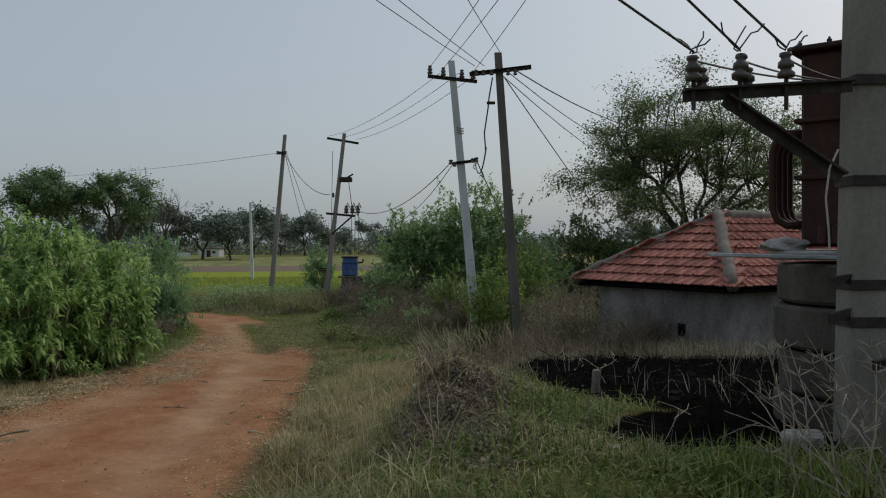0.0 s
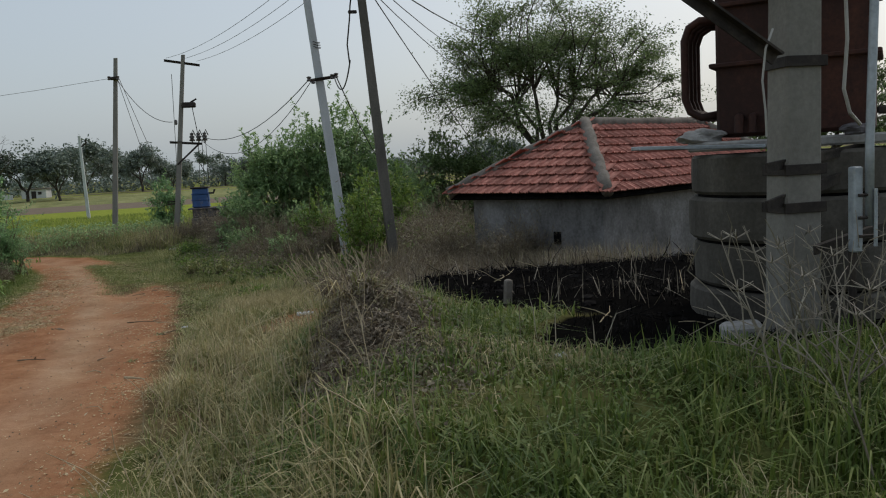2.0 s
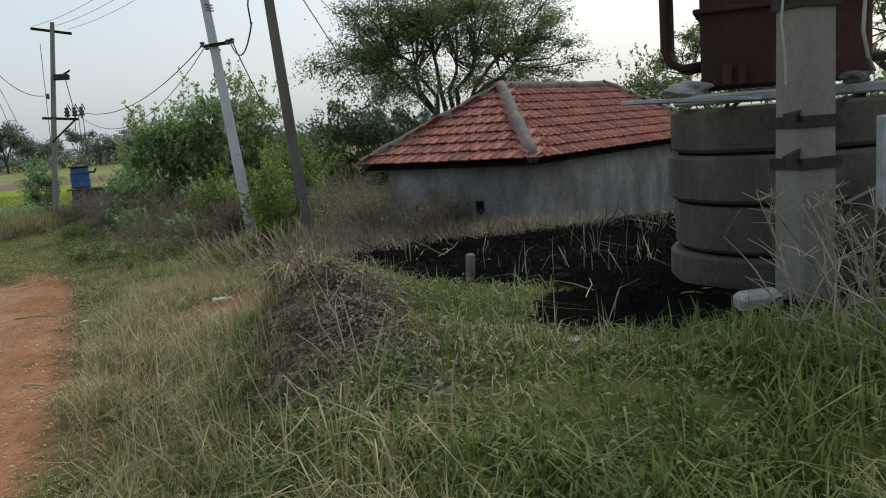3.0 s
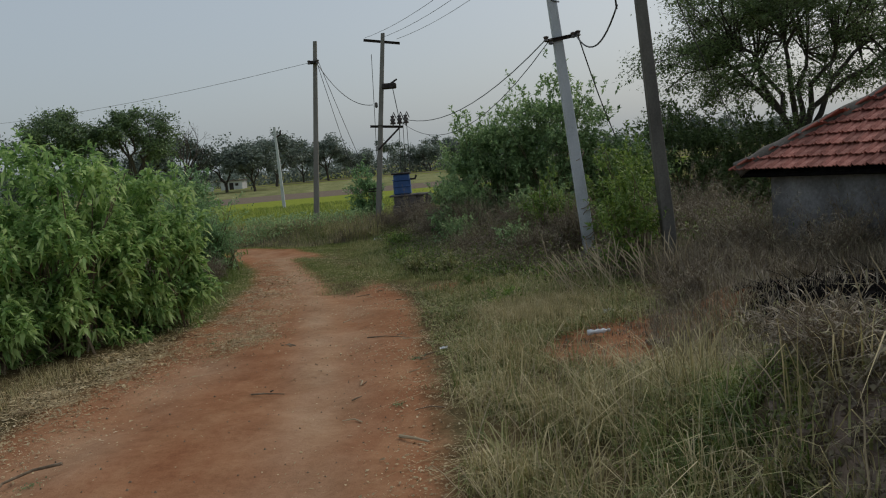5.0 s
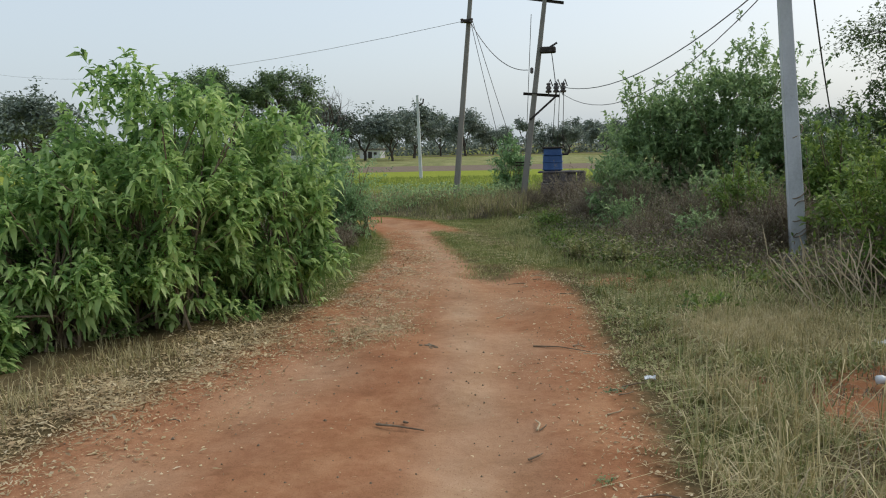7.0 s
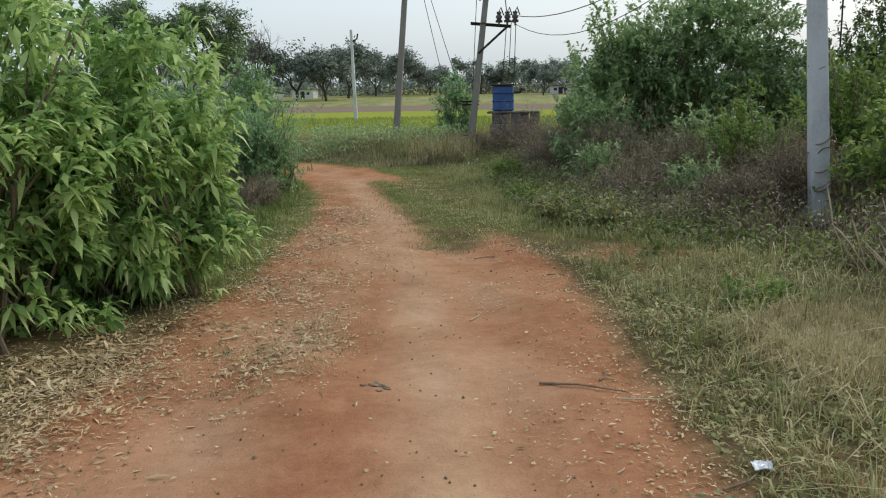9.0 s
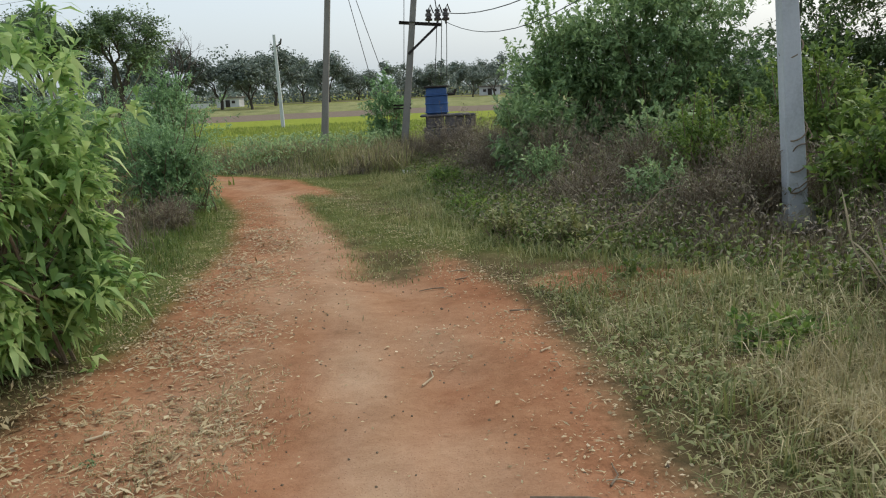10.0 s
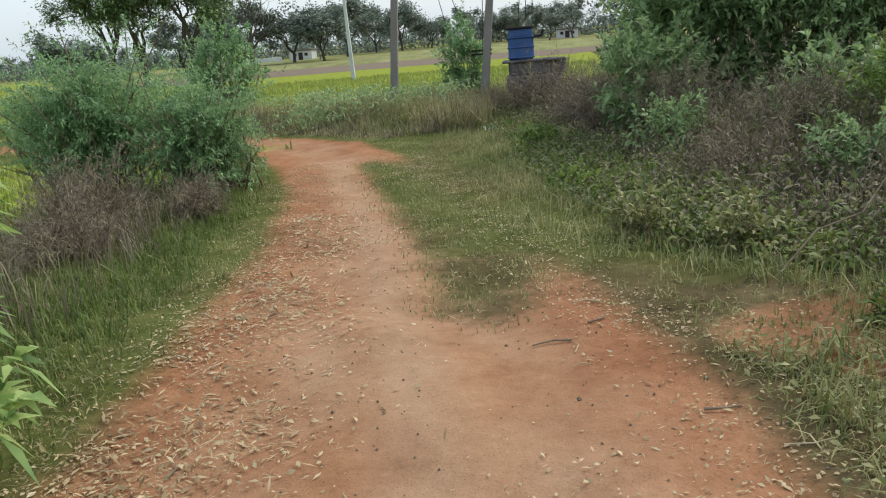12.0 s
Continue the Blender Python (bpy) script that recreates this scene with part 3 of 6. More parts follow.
def bar(a, b, w=0.05, h=0.05):
    """A steel angle: two flanges along a line."""
    a, b = Vector(a), Vector(b)
    d = (b - a).normalized()
    up = Vector((0, 0, 1)) if abs(d.z) < 0.9 else Vector((0, 1, 0))
    s = d.cross(up).normalized()
    u = s.cross(d).normalized()
    g = Geo()
    for c0, c1, e0, e1 in ((-w / 2, w / 2, h / 2 - 0.012, h / 2), (-w / 2, -w / 2 + 0.012, -h / 2, h / 2 - 0.012)):
        pts = [p + s * x + u * z for p in (a, b) for x, z in ((c0, e0), (c1, e0), (c1, e1), (c0, e1))]
        g.add(pts, [(3, 2, 1, 0), (4, 5, 6, 7), (0, 1, 5, 4), (1, 2, 6, 5), (2, 3, 7, 6), (3, 0, 4, 7)])
    return g


def insulator_geo(at, s=1.0, m=None):
    return Geo().turned(at, [(0.012 * s, -0.05 * s), (0.014 * s, 0.0), (0.05 * s, 0.0), (0.055 * s, 0.03 * s), (0.035 * s, 0.045 * s), (0.035 * s, 0.06 * s), (0.05 * s, 0.065 * s), (0.048 * s, 0.10 * s), (0.03 * s, 0.115 * s), (0.03 * s, 0.13 * s), (0.04 * s, 0.14 * s), (0.036 * s, 0.16 * s), (0.01 * s, 0.165 * s)], 14, m)


def sag_points(a, b, sag, n=14):
    a, b = Vector(a), Vector(b)
    return [a.lerp(b, i / n) - Vector((0, 0, sag * 4 * (i / n) * (1 - i / n))) for i in range(n + 1)]


def wire(a, b, sag=0.2, r=0.008, mat="wire", label="thin grey aluminium overhead wire between poles", group="overhead wires"):
    single("overhead_wire", Geo().tube(sag_points(a, b, sag), r, 5), mat, label, "power line", group)


def local(base):
    b = Vector(base)
    return lambda p: Vector(p) - b


def pole(base, top, label, mat, widths, arm=None, insulators=(), extra=None, spin=0.0, name="utility_pole"):
    base = (base[0], base[1], land1(base[0], base[1]) - 0.02)
    e = thing(name, base, label, "utility pole", "power line poles")
    L = local(base)
    foot = Vector((base[0], base[1], base[2] - 0.3))
    part("shaft", shaft(L(foot), L(top), *widths, spin), mat, e)
    if arm:
        ob = part("crossarm", bar(L(arm[0]), L(arm[1]), 0.06, 0.07), "iron", e, "dark steel angle crossarm")
        for p in insulators:
            part("insulator", insulator_geo(Vector((0, 0, 0)) + L(p), 1.05), "porcelain", e, "brown porcelain pin insulator")
    if extra:
        extra(e, L)
    return e


def clamp_band(L, z, cx, cy, w, d, h=0.05):
    """A flat iron band round a shaft."""
    g = Geo()
    for dx, dy, sx, sy in ((0, -d / 2 - 0.006, w + 0.024, 0.012), (0, d / 2 + 0.006, w + 0.024, 0.012), (-w / 2 - 0.006, 0, 0.012, d), (w / 2 + 0.006, 0, 0.012, d)):
        g.box(L((cx + dx, cy + dy, z)), (sx, sy, h), bevel=0.002)
    return g


def white_pole_extra(e, L):
    # iron bracket half way up with its shackles, tie wires round the shaft
    part("bracket", bar(L((0.20, 17.24, 3.30)), L((0.70, 17.24, 3.36)), 0.06, 0.06), "iron", e, "rusty bracket with shackles")
    for x, z in ((0.18, 3.33), (0.26, 3.28), (0.64, 3.36), (0.72, 3.38)):
        part("shackle", Geo().turned(L((x, 17.2, z - 0.05)), [(0.02, 0), (0.05, 0.015), (0.03, 0.05), (0.05, 0.085), (0.02, 0.10)], 10), "porcelain", e)
    for z, x in ((4.05, 0.36), (4.0, 0.365), (3.95, 0.37)):
        part("tie_wire", Geo().tube([L((x + 0.09 * math.cos(a), 17.35 + 0.085 * math.sin(a), z + 0.02 * math.sin(a * 2))) for a in np.linspace(0, 6.3, 17)], 0.007, 5), "iron", e)
    for z, x in ((1.35, 0.60), (0.52, 0.675), (0.2, 0.70), (-0.02, 0.715)):
        pts = [L((x + 0.115 * math.cos(a), 17.45 + 0.10 * math.sin(a), z + 0.10 * math.sin(a + 0.6))) for a in np.linspace(0, 6.28, 19)]
        part("creeper_stem", Geo().tube(pts, 0.008, 5), "wood", e, "dry creeper wound round the shaft")
    rng = random.Random(5)
    pts = [L((0.72 + 0.12 * math.cos(a * 2.1), 17.45 + 0.11 * math.sin(a * 2.1), -0.35 + 0.14 * a + rng.uniform(-0.02, 0.02))) for a in np.linspace(0, 6.5, 40)]
    part("creeper_stem", Geo().tube(pts, 0.007, 5), "wood", e, "dry creeper wound round the shaft")
    part("plinth", Geo().lump(L((0.78, 17.46, -0.42)), (0.24, 0.22, 0.16), random.Random(3)), "concrete", e, "rough concrete footing")


pole((0.77, 17.5), (0.20, 17.3, 5.47), "pale limewashed concrete pole leaning over thorny scrub", "concrete_light", (0.215, 0.135, 0.19, 0.12),
     ((-0.30, 17.22, 5.14), (0.74, 17.22, 5.02)), ((-0.25, 17.22, 5.19), (0.03, 17.22, 5.15), (0.42, 17.22, 5.10), (0.66, 17.22, 5.08)), white_pole_extra)


def brown_pole_extra(e, L):
    part("crossarm_bolt", Geo().tube([L((0.98, 13.80, 4.55)), L((0.98, 14.1, 4.55))], 0.015, 8), "iron", e)
    for x in (0.58, 0.70, 0.84, 1.12, 1.24):
        part("shackle", Geo().turned(L((x, 13.85, 4.46)), [(0.015, 0), (0.04, 0.015), (0.025, 0.045), (0.04, 0.08), (0.015, 0.095)], 10), "porcelain", e)
    part("jumper_cable", Geo().tube([L(p) for p in ((0.86, 13.9, 4.44), (0.80, 13.9, 4.1), (0.78, 13.92, 3.9), (0.72, 13.95, 3.5), (0.74, 13.95, 3.2))], 0.012, 6), "iron", e)
    part("fuse_carrier", Geo().box(L((0.83, 13.88, 4.0)), (0.14, 0.05, 0.05), bevel=0.01), "iron", e)


pole((1.31, 14.0), (0.96, 14.0, 4.87), "dark weathered concrete pole leaning in dry scrub", "concrete_dark", (0.18, 0.12, 0.17, 0.12),
     ((0.47, 13.9, 4.49), (1.52, 13.9, 4.61)), (), brown_pole_extra)


def far_pole_two(e, L):
    # upper crossarm, pole-mounted fuse, lower arm with three insulators and its brace
    part("crossarm", bar(L((-4.22, 29.92, 5.48)), L((-3.06, 29.92, 5.28)), 0.07, 0.08), "iron", e)
    part("fuse_box", Geo().box(L((-3.52, 29.8, 3.95)), (0.46, 0.25, 0.18), bevel=0.03), "iron", e, "dark switch box bolted to the pole")
    part("switch_blade", Geo().tube([L((-3.72, 29.8, 3.88)), L((-3.25, 29.8, 4.15))], 0.03, 6), "iron", e)
    part("lower_arm", bar(L((-4.25, 29.8, 2.72)), L((-3.2, 29.8, 2.62)), 0.07, 0.08), "iron", e)
    part("brace", bar(L((-3.28, 29.8, 2.62)), L((-4.05, 29.8, 1.95)), 0.06, 0.06), "iron", e)
    for x in (-3.5, -3.28, -3.08):
        part("insulator", insulator_geo(L((x, 29.75, 2.72)), 1.7), "porcelain", e)
        part("fuse_link", Geo().tube([L((x, 29.75, 2.98)), L((x + 0.05, 29.7, 3.1)), L((x + 0.12, 29.75, 2.9))], 0.018, 5), "iron", e)
    part("riser_cable", Geo().tube([L(p) for p in ((-3.42, 29.75, 3.95), (-3.36, 29.7, 3.5), (-3.3, 29.7, 3.0))], 0.014, 5), "wire", e)
    for z in (0.7, 0.62, -0.2):
        part("tie_wire", bar(L((-4.5, 29.78, z)), L((-4.05, 29.78, z)), 0.04, 0.04), "iron", e)
    part("stay_insulator", Geo().turned(L((-4.0, 29.9, 3.3)), [(0.02, 0), (0.05, 0.03), (0.05, 0.15), (0.02, 0.18)], 8), "porcelain", e)


pole((-4.36, 29.8), (-3.58, 29.95, 5.65), "slim leaning concrete pole carrying switchgear above dry weeds", "concrete", (0.19, 0.12, 0.18, 0.12), extra=far_pole_two)


def far_pole_one(e, L):
    part("top_clamp", Geo().box(L((-6.05, 30.9, 5.05)), (0.3, 0.22, 0.10), bevel=0.02), "iron", e)
    for dx in (-0.15, 0.14):
        part("shackle", Geo().turned(L((-6.05 + dx, 30.8, 4.98)), [(0.02, 0), (0.06, 0.02), (0.04, 0.07), (0.06, 0.12), (0.02, 0.14)], 10), "porcelain", e)


pole((-6.6, 31.0), (-5.96, 31.0, 5.75), "tall slim concrete pole leaning beyond the track bend", "concrete", (0.19, 0.12, 0.17, 0.12), extra=far_pole_one)


def fork_pole(e, L):
    part("fork", Geo().tube([L((-14.1, 60, 3.9)), L((-13.75, 60, 4.1)), L((-13.7, 60, 4.4))], 0.05, 6), "iron", e, "bent iron top fork")


pole((-14.0, 60.0), (-14.12, 60, 4.65), "short pale concrete pole standing in green paddy", "concrete_light", (0.22, 0.15, 0.2, 0.14), extra=fork_pole)


def high_pole(e, L):
    part("crossarm", bar(L((-38.1, 60, 5.2)), L((-36.9, 60, 5.2)), 0.09, 0.09), "iron", e)


pole((-37.8, 60.0), (-37.45, 60, 5.45), "distant concrete pole with crossarm in open fields", "concrete_light", (0.24, 0.16, 0.2, 0.14), extra=high_pole)


# ---- overhead wires ----
for xa, za, xb in ((-0.25, 5.33, 4.4), (0.03, 5.3, 4.6), (0.66, 5.22, 3.7)):
    wire((xa, 17.22, za), (xb, -12, 6.4), 0.5, 0.006)
for xa, xb in ((0.56, -8.4), (0.72, -7.5), (0.98, -4.2)):
    wire((xa, 13.86, 4.62 if xa < 0.9 else 4.86), (xb, -12, 5.9), 0.45, 0.006)
for (x, z) in ((-4.15, 5.55), (-3.65, 5.5), (-3.15, 5.42)):
    wire((x, 29.9, z), (0.35 + (x + 3.65) * 0.8, 17.25, 5.2), 0.22, 0.006)
wire((0.22, 17.2, 3.36), (-3.35, 29.7, 2.95), 0.6, 0.010)
wire((0.24, 17.2, 3.31), (-3.2, 29.7, 2.75), 0.9, 0.008)
wire((0.70, 17.2, 3.42), (1.9, 20.6, 1.6), 0.1, 0.012)
wire((0.68, 17.2, 3.36), (0.75, 13.95, 3.25), 0.35, 0.013)
wire((-6.2, 30.9, 5.05), (-46, 60, 7.2), 0.9, 0.007)
wire((-5.95, 30.9, 5.0), (-4.1, 29.8, 3.4), 0.4, 0.012)
wire((-5.95, 30.95, 5.0), (-4.9, 33.5, -0.8), 0.1, 0.010)
wire((-5.90, 30.95, 5.05), (-4.4, 34.5, -0.8), 0.1, 0.010)
wire((-4.0, 29.85, 5.0), (-4.5, 32.5, -0.7), 0.0, 0.010)
for dx in (0.0, 0.12, 0.24):
    wire((-3.3 + dx, 29.75, 2.75), (-3.45 + dx * 1.3, 30.6, 1.25), 0.05, 0.010)
# service lines from the dark pole towards the hut and the wood
wire((1.25, 13.88, 4.55), (11.0, 34, 6.6), 0.7, 0.012)
wire((1.12, 13.88, 4.52), (12.0, 40, 6.0), 0.8, 0.009)
wire((0.98, 13.88, 4.50), (13.0, 44, 5.0), 0.8, 0.009)
wire((1.06, 13.95, 4.45), (4.9, 22.0, 1.5), 0.05, 0.010, label="black stay wire running down into scrub")


# ---- transformer on its concrete rings ----
def transformer_pole():
    base = (2.24, 4.50, land1(2.24, 4.5) - 0.02)
    e = thing("transformer_pole", base, "grey concrete pole with insulator arm in front of transformer", "utility pole", "power line poles")
    L = local(base)
    part("shaft", shaft(L((2.275, 4.5, base[2] - 0.4)), L((2.372, 4.52, 5.2)), 0.222, 0.175, 0.20, 0.16), "concrete", e)
    for z in (1.20, 1.40, 1.96, 2.50):
        part("band", clamp_band(L, z, 2.286 + (z - 0.5) * 0.0185, 4.505, 0.226 - (z - 0.5) * 0.009, 0.205 - (z - 0.5) * 0.008, 0.055), "iron", e, "flat dark iron band")
    part("crossarm", bar(L((1.28, 4.36, 2.41)), L((2.18, 4.36, 2.46)), 0.065, 0.065), "iron", e, "dark steel angle arm")
    part("brace", bar(L((1.50, 4.36, 2.39)), L((2.12, 4.36, 1.97)), 0.06, 0.065), "iron", e, "slanting steel brace")
    part("holding_strap", bar(L((2.05, 4.36, 1.22)), L((2.98, 4.80, 1.38)), 0.02, 0.06), "iron", e, "flat iron strap")
    part("holding_strap", bar(L((2.05, 4.36, 1.42)), L((2.98, 4.80, 1.50)), 0.02, 0.05), "iron", e, "flat iron strap")
    rng = random.Random(11)
    for i, (x, lift, tilt) in enumerate(((1.33, 0.0, 4), (1.575, 0.01, -6), (1.82, 0.015, 3))):
        m = Euler((radians(tilt), radians(-tilt), 0)).to_matrix()
        ins = part("insulator", insulator_geo(L((x, 4.36, 2.485 + lift)), 0.82, m), "porcelain", e, "dark weathered porcelain insulator", True)
        part("pin", Geo().tube([L((x, 4.36, 2.33)), L((x, 4.36, 2.49 + lift))], 0.012, 8), "iron", e)
        for k in range(3):
            a = rng.uniform(0, 6.28)
            pts = [L((x + 0.02 * rng.uniform(-1, 1), 4.36, 2.63 + lift))]
            for q in range(4):
                pts.append(pts[-1] + Vector((0.035 * math.cos(a), 0.02 * math.sin(a), rng.uniform(0.005, 0.05))))
                a += rng.uniform(-1.2, 1.2)
            part("binding_wire", Geo().tube(pts, 0.0045, 5), "wire", e, "loose twisted binding wire")
        if i < 2:
            part("insulator", insulator_geo(L((x + 0.055, 4.40, 2.44)), 0.75), "porcelain", e, "dark weathered porcelain insulator", True)
    # cable down the shaft
    part("drop_cable", Geo().tube([L(p) for p in ((2.40, 4.38, 2.40), (2.46, 4.30, 2.30), (2.47, 4.30, 2.05), (2.45, 4.30, 1.80), (2.50, 4.32, 1.68), (2.62, 4.40, 1.62))], 0.010, 6), "pale_cable", e, "pale drooping cable")
    part("drop_cable", Geo().tube([L(p) for p in ((2.10, 4.37, 2.12), (2.04, 4.34, 2.02), (2.02, 4.34, 1.86), (2.03, 4.33, 1.70), (2.04, 4.34, 1.58))], 0.006, 5), "pale_cable", e, "thin pale cable")
    return e


transformer_pole()
for (x, z), (xe, ze) in (((1.33, 2.64), (-8.6, 4.9)), ((1.575, 2.65), (-7.6, 5.2)), ((1.82, 2.66), (-8.0, 5.0))):
    wire((x, 4.36, z), (xe, -7, ze), 0.1, 0.007, label="thick dark wire tied to a porcelain insulator", group="transformer wires")
for x, y, z in ((1.35, 4.4, 2.60), (1.60, 4.4, 2.60), (1.84, 4.4, 2.61)):
    wire((x, y, z), (2.62, 5.05, 2.62), 0.04, 0.006, label="short jumper wire to the transformer", group="transformer wires")


def well_rings():
    cx, cy, r = 2.86, 5.30, 0.66
    z0 = land1(cx - 0.5, cy - 0.4) - 0.12
    e = thing("ring_plinth", (cx, cy, z0), "stack of sooty precast concrete rings standing on scorched ground", "plinth")
    zs = [z0, 0.66, 0.95, 1.235, 1.50]
    for k in range(4):
        h = zs[k + 1] - zs[k] - 0.018
        rr = r + (0.015, -0.01, 0.012, 0.0)[k]
        prof = [(rr - 0.08, 0.0), (rr - 0.02, 0.0), (rr, 0.02), (rr + 0.004, h * 0.5), (rr, h - 0.02), (rr - 0.02, h), (rr - 0.08, h)]
        ob = part("concrete_ring", Geo().turned((0.01 * (k % 2), 0, zs[k] - z0 + 0.01), prof, 40), "ring", e, smooth=False)
        part("joint", Geo().turned((0, 0, zs[k] - z0 - 0.012), [(rr - 0.09, 0), (rr - 0.045, 0.0), (rr - 0.045, 0.03), (rr - 0.09, 0.03)], 32), "char_and_shade", e, "dark open joint")
    # crack in the lower ring
    return e


well_rings()

FACE = radians(-39.5)        # the tank's front is turned to the track


def tank_point(cx, cy, u, v, z):
    """u along the front, v towards the back."""
    return Vector((cx + u * math.cos(FACE) - v * math.sin(FACE), cy + u * math.sin(FACE) + v * math.cos(FACE), z))


def transformer():
    cx, cy, z0 = 2.86, 5.30, 1.62
    e = thing("transformer", (cx, cy, z0), "rust-brown oil transformer tank with cooling tubes on concrete rings", "transformer", turn=math.degrees(FACE))
    tank = part("tank", Geo().box((0, 0, 0.61), (0.90, 0.52, 1.26), bevel=0.02), "rust", e)
    part("lid", Geo().box((0, 0, 1.265), (1.04, 0.64, 0.035), bevel=0.008), "rust", e, "overhanging rusty lid")
    for z in (0.43, 0.80):
        part("flange", Geo().box((0, 0, z), (0.97, 0.59, 0.03), bevel=0.006), "rust", e)
    for x in np.linspace(-0.45, 0.45, 6):
        part("bolt", Geo().turned((x, -0.28, 1.285), [(0.016, 0), (0.016, 0.02), (0.008, 0.02), (0.008, 0.035)], 6), "iron", e)
    for i, v in enumerate((-0.16, -0.04, 0.08, 0.20)):
        pts = [(-0.45, v, 0.73), (-0.56, v, 0.74), (-0.63, v, 0.70), (-0.66, v, 0.62), (-0.66, v, 0.24), (-0.63, v, 0.16), (-0.56, v, 0.12), (-0.45, v, 0.13)]
        part("cooling_tube", Geo().tube(pts, 0.026, 10), "rust", e, smooth=True)
    part("bushing", Geo().turned((0.50, -0.20, 0.78), [(0.04, 0), (0.06, 0.01), (0.06, 0.09), (0.045, 0.10), (0.045, 0.13), (0.0, 0.14)], 16, Euler((0, radians(70), 0)).to_matrix()), "iron", e, "capped side bushing")
    part("breather_pipe", Geo().tube([(0.36, 0.0, 1.27), (0.36, 0.0, 1.36), (0.39, 0.0, 1.42), (0.45, 0.0, 1.43), (0.49, 0.0, 1.39), (0.50, 0.0, 1.33)], 0.035, 10), "rust", e, "bent rusty breather pipe", True)
    part("drain_valve", Geo().tube([(-0.30, -0.27, 0.10), (-0.30, -0.33, 0.10), (-0.30, -0.34, 0.0)], 0.028, 10), "rust", e)
    part("drain_valve", Geo().tube([(-0.22, -0.27, 0.10), (-0.22, -0.33, 0.10), (-0.22, -0.34, 0.0)], 0.024, 10), "rust", e)
    part("lifting_lug", Geo().box((0.50, -0.15, 0.09), (0.09, 0.04, 0.05), bevel=0.01), "iron", e)
    for x in (-0.3, 0.3):
        part("skid", bar((x, -0.24, 0.01), (x, 0.24, 0.01), 0.07, 0.05), "iron", e)
    part("name_plate", Geo().box((0.06, -0.268, 0.60), (0.14, 0.008, 0.10), bevel=0.002), "iron", e, "small dark metal plate")
    return e


transformer()
# stone slab, loose stones and a sheet of metal on top of the rings
slab = Geo()
m = Matrix.Translation((2.90, 5.34, 1.545)) @ Matrix.Rotation(FACE, 4, "Z")
slab.box((0.05, 0.0, 0.0), (1.30, 1.02, 0.06), m, 0.012)
single("stone_slab", slab, "stone", "thick grey stone slab laid over concrete rings", "slab")
g = Geo().box((0, 0, 0), (0.78, 0.13, 0.022), Matrix.Translation((2.03, 5.03, 1.545)) @ Matrix.Rotation(-0.05, 4, "Z") @ Matrix.Rotation(0.03, 4, "Y"), 0.003)
single("metal_strip", g, "steel", "bluish galvanised metal strip sticking out from the slab", "metal strip")
single("loose_stone", Geo().lump(tank_point(2.86, 5.30, -0.52, -0.34, 1.61), (0.15, 0.10, 0.055), random.Random(4), 3, 0.2), "stone", "flat grey stone lying on the slab", "stone")
single("loose_stone", Geo().lump(tank_point(2.86, 5.30, 0.35, -0.40, 1.60), (0.09, 0.07, 0.035), random.Random(6), 3, 0.2), "slate", "dark flat stone lying on the slab", "stone")

pipe = thing("support_pipe", (2.41, 4.06, 1.10), "grey steel pipe bolted beside the transformer with a channel bracket", "pipe")
part("pipe", Geo().tube([(0.0, 0, 0.02), (0.0, 0, 0.4), (0.06, 0.0, 2.1), (0.065, 0, 2.4)], 0.021, 12), "steel", pipe, smooth=True)
part("channel", Geo().box((-0.055, 0.03, 0.10), (0.05, 0.05, 0.42), bevel=0.006), "steel", pipe, "galvanised channel bracket")
part("rod", Geo().tube([(0.01, -0.03, -0.08), (0.01, -0.03, 0.2)], 0.009, 8), "steel", pipe)
for z in (-0.03, 0.06, 0.17):
    part("clamp", Geo().tube([(-0.06, 0, z), (0.04, -0.01, z)], 0.008, 8), "iron", pipe)
part("foot_bar", bar((-0.25, 0.06, -0.09), (0.5, 0.35, 0.0), 0.03, 0.05), "iron", pipe)
part("stand", Geo().tube([(-0.055, 0.05, -0.75), (-0.055, 0.05, 0.0)], 0.02, 8), "iron", pipe)


# ---- hut ----
TH, W, LEN, ZE, RISE, HIP = 0.58, 3.23, 7.2, 0.99, 1.06, 1.73
HU, HV = Vector((math.cos(TH), math.sin(TH), 0)), Vector((-math.sin(TH), math.cos(TH), 0))
CORNER = Vector((4.16, 11.74, ZE))


def hut_pt(u, v, z):
    """u along the ridge, v back from the front eave, z above the eave."""
    return HU * u + HV * v + Vector((0, 0, z))


def slab_between(g, pts, thick):
    """A plate under the polygon."""
    n = len(pts)
    low = [p - Vector((0, 0, thick)) for p in pts]
    g.add(pts + low, [tuple(range(n)), tuple(range(2 * n - 1, n - 1, -1))] + [(i, i + n, (i + 1) % n + n, (i + 1) % n) for i in range(n)])
    return g


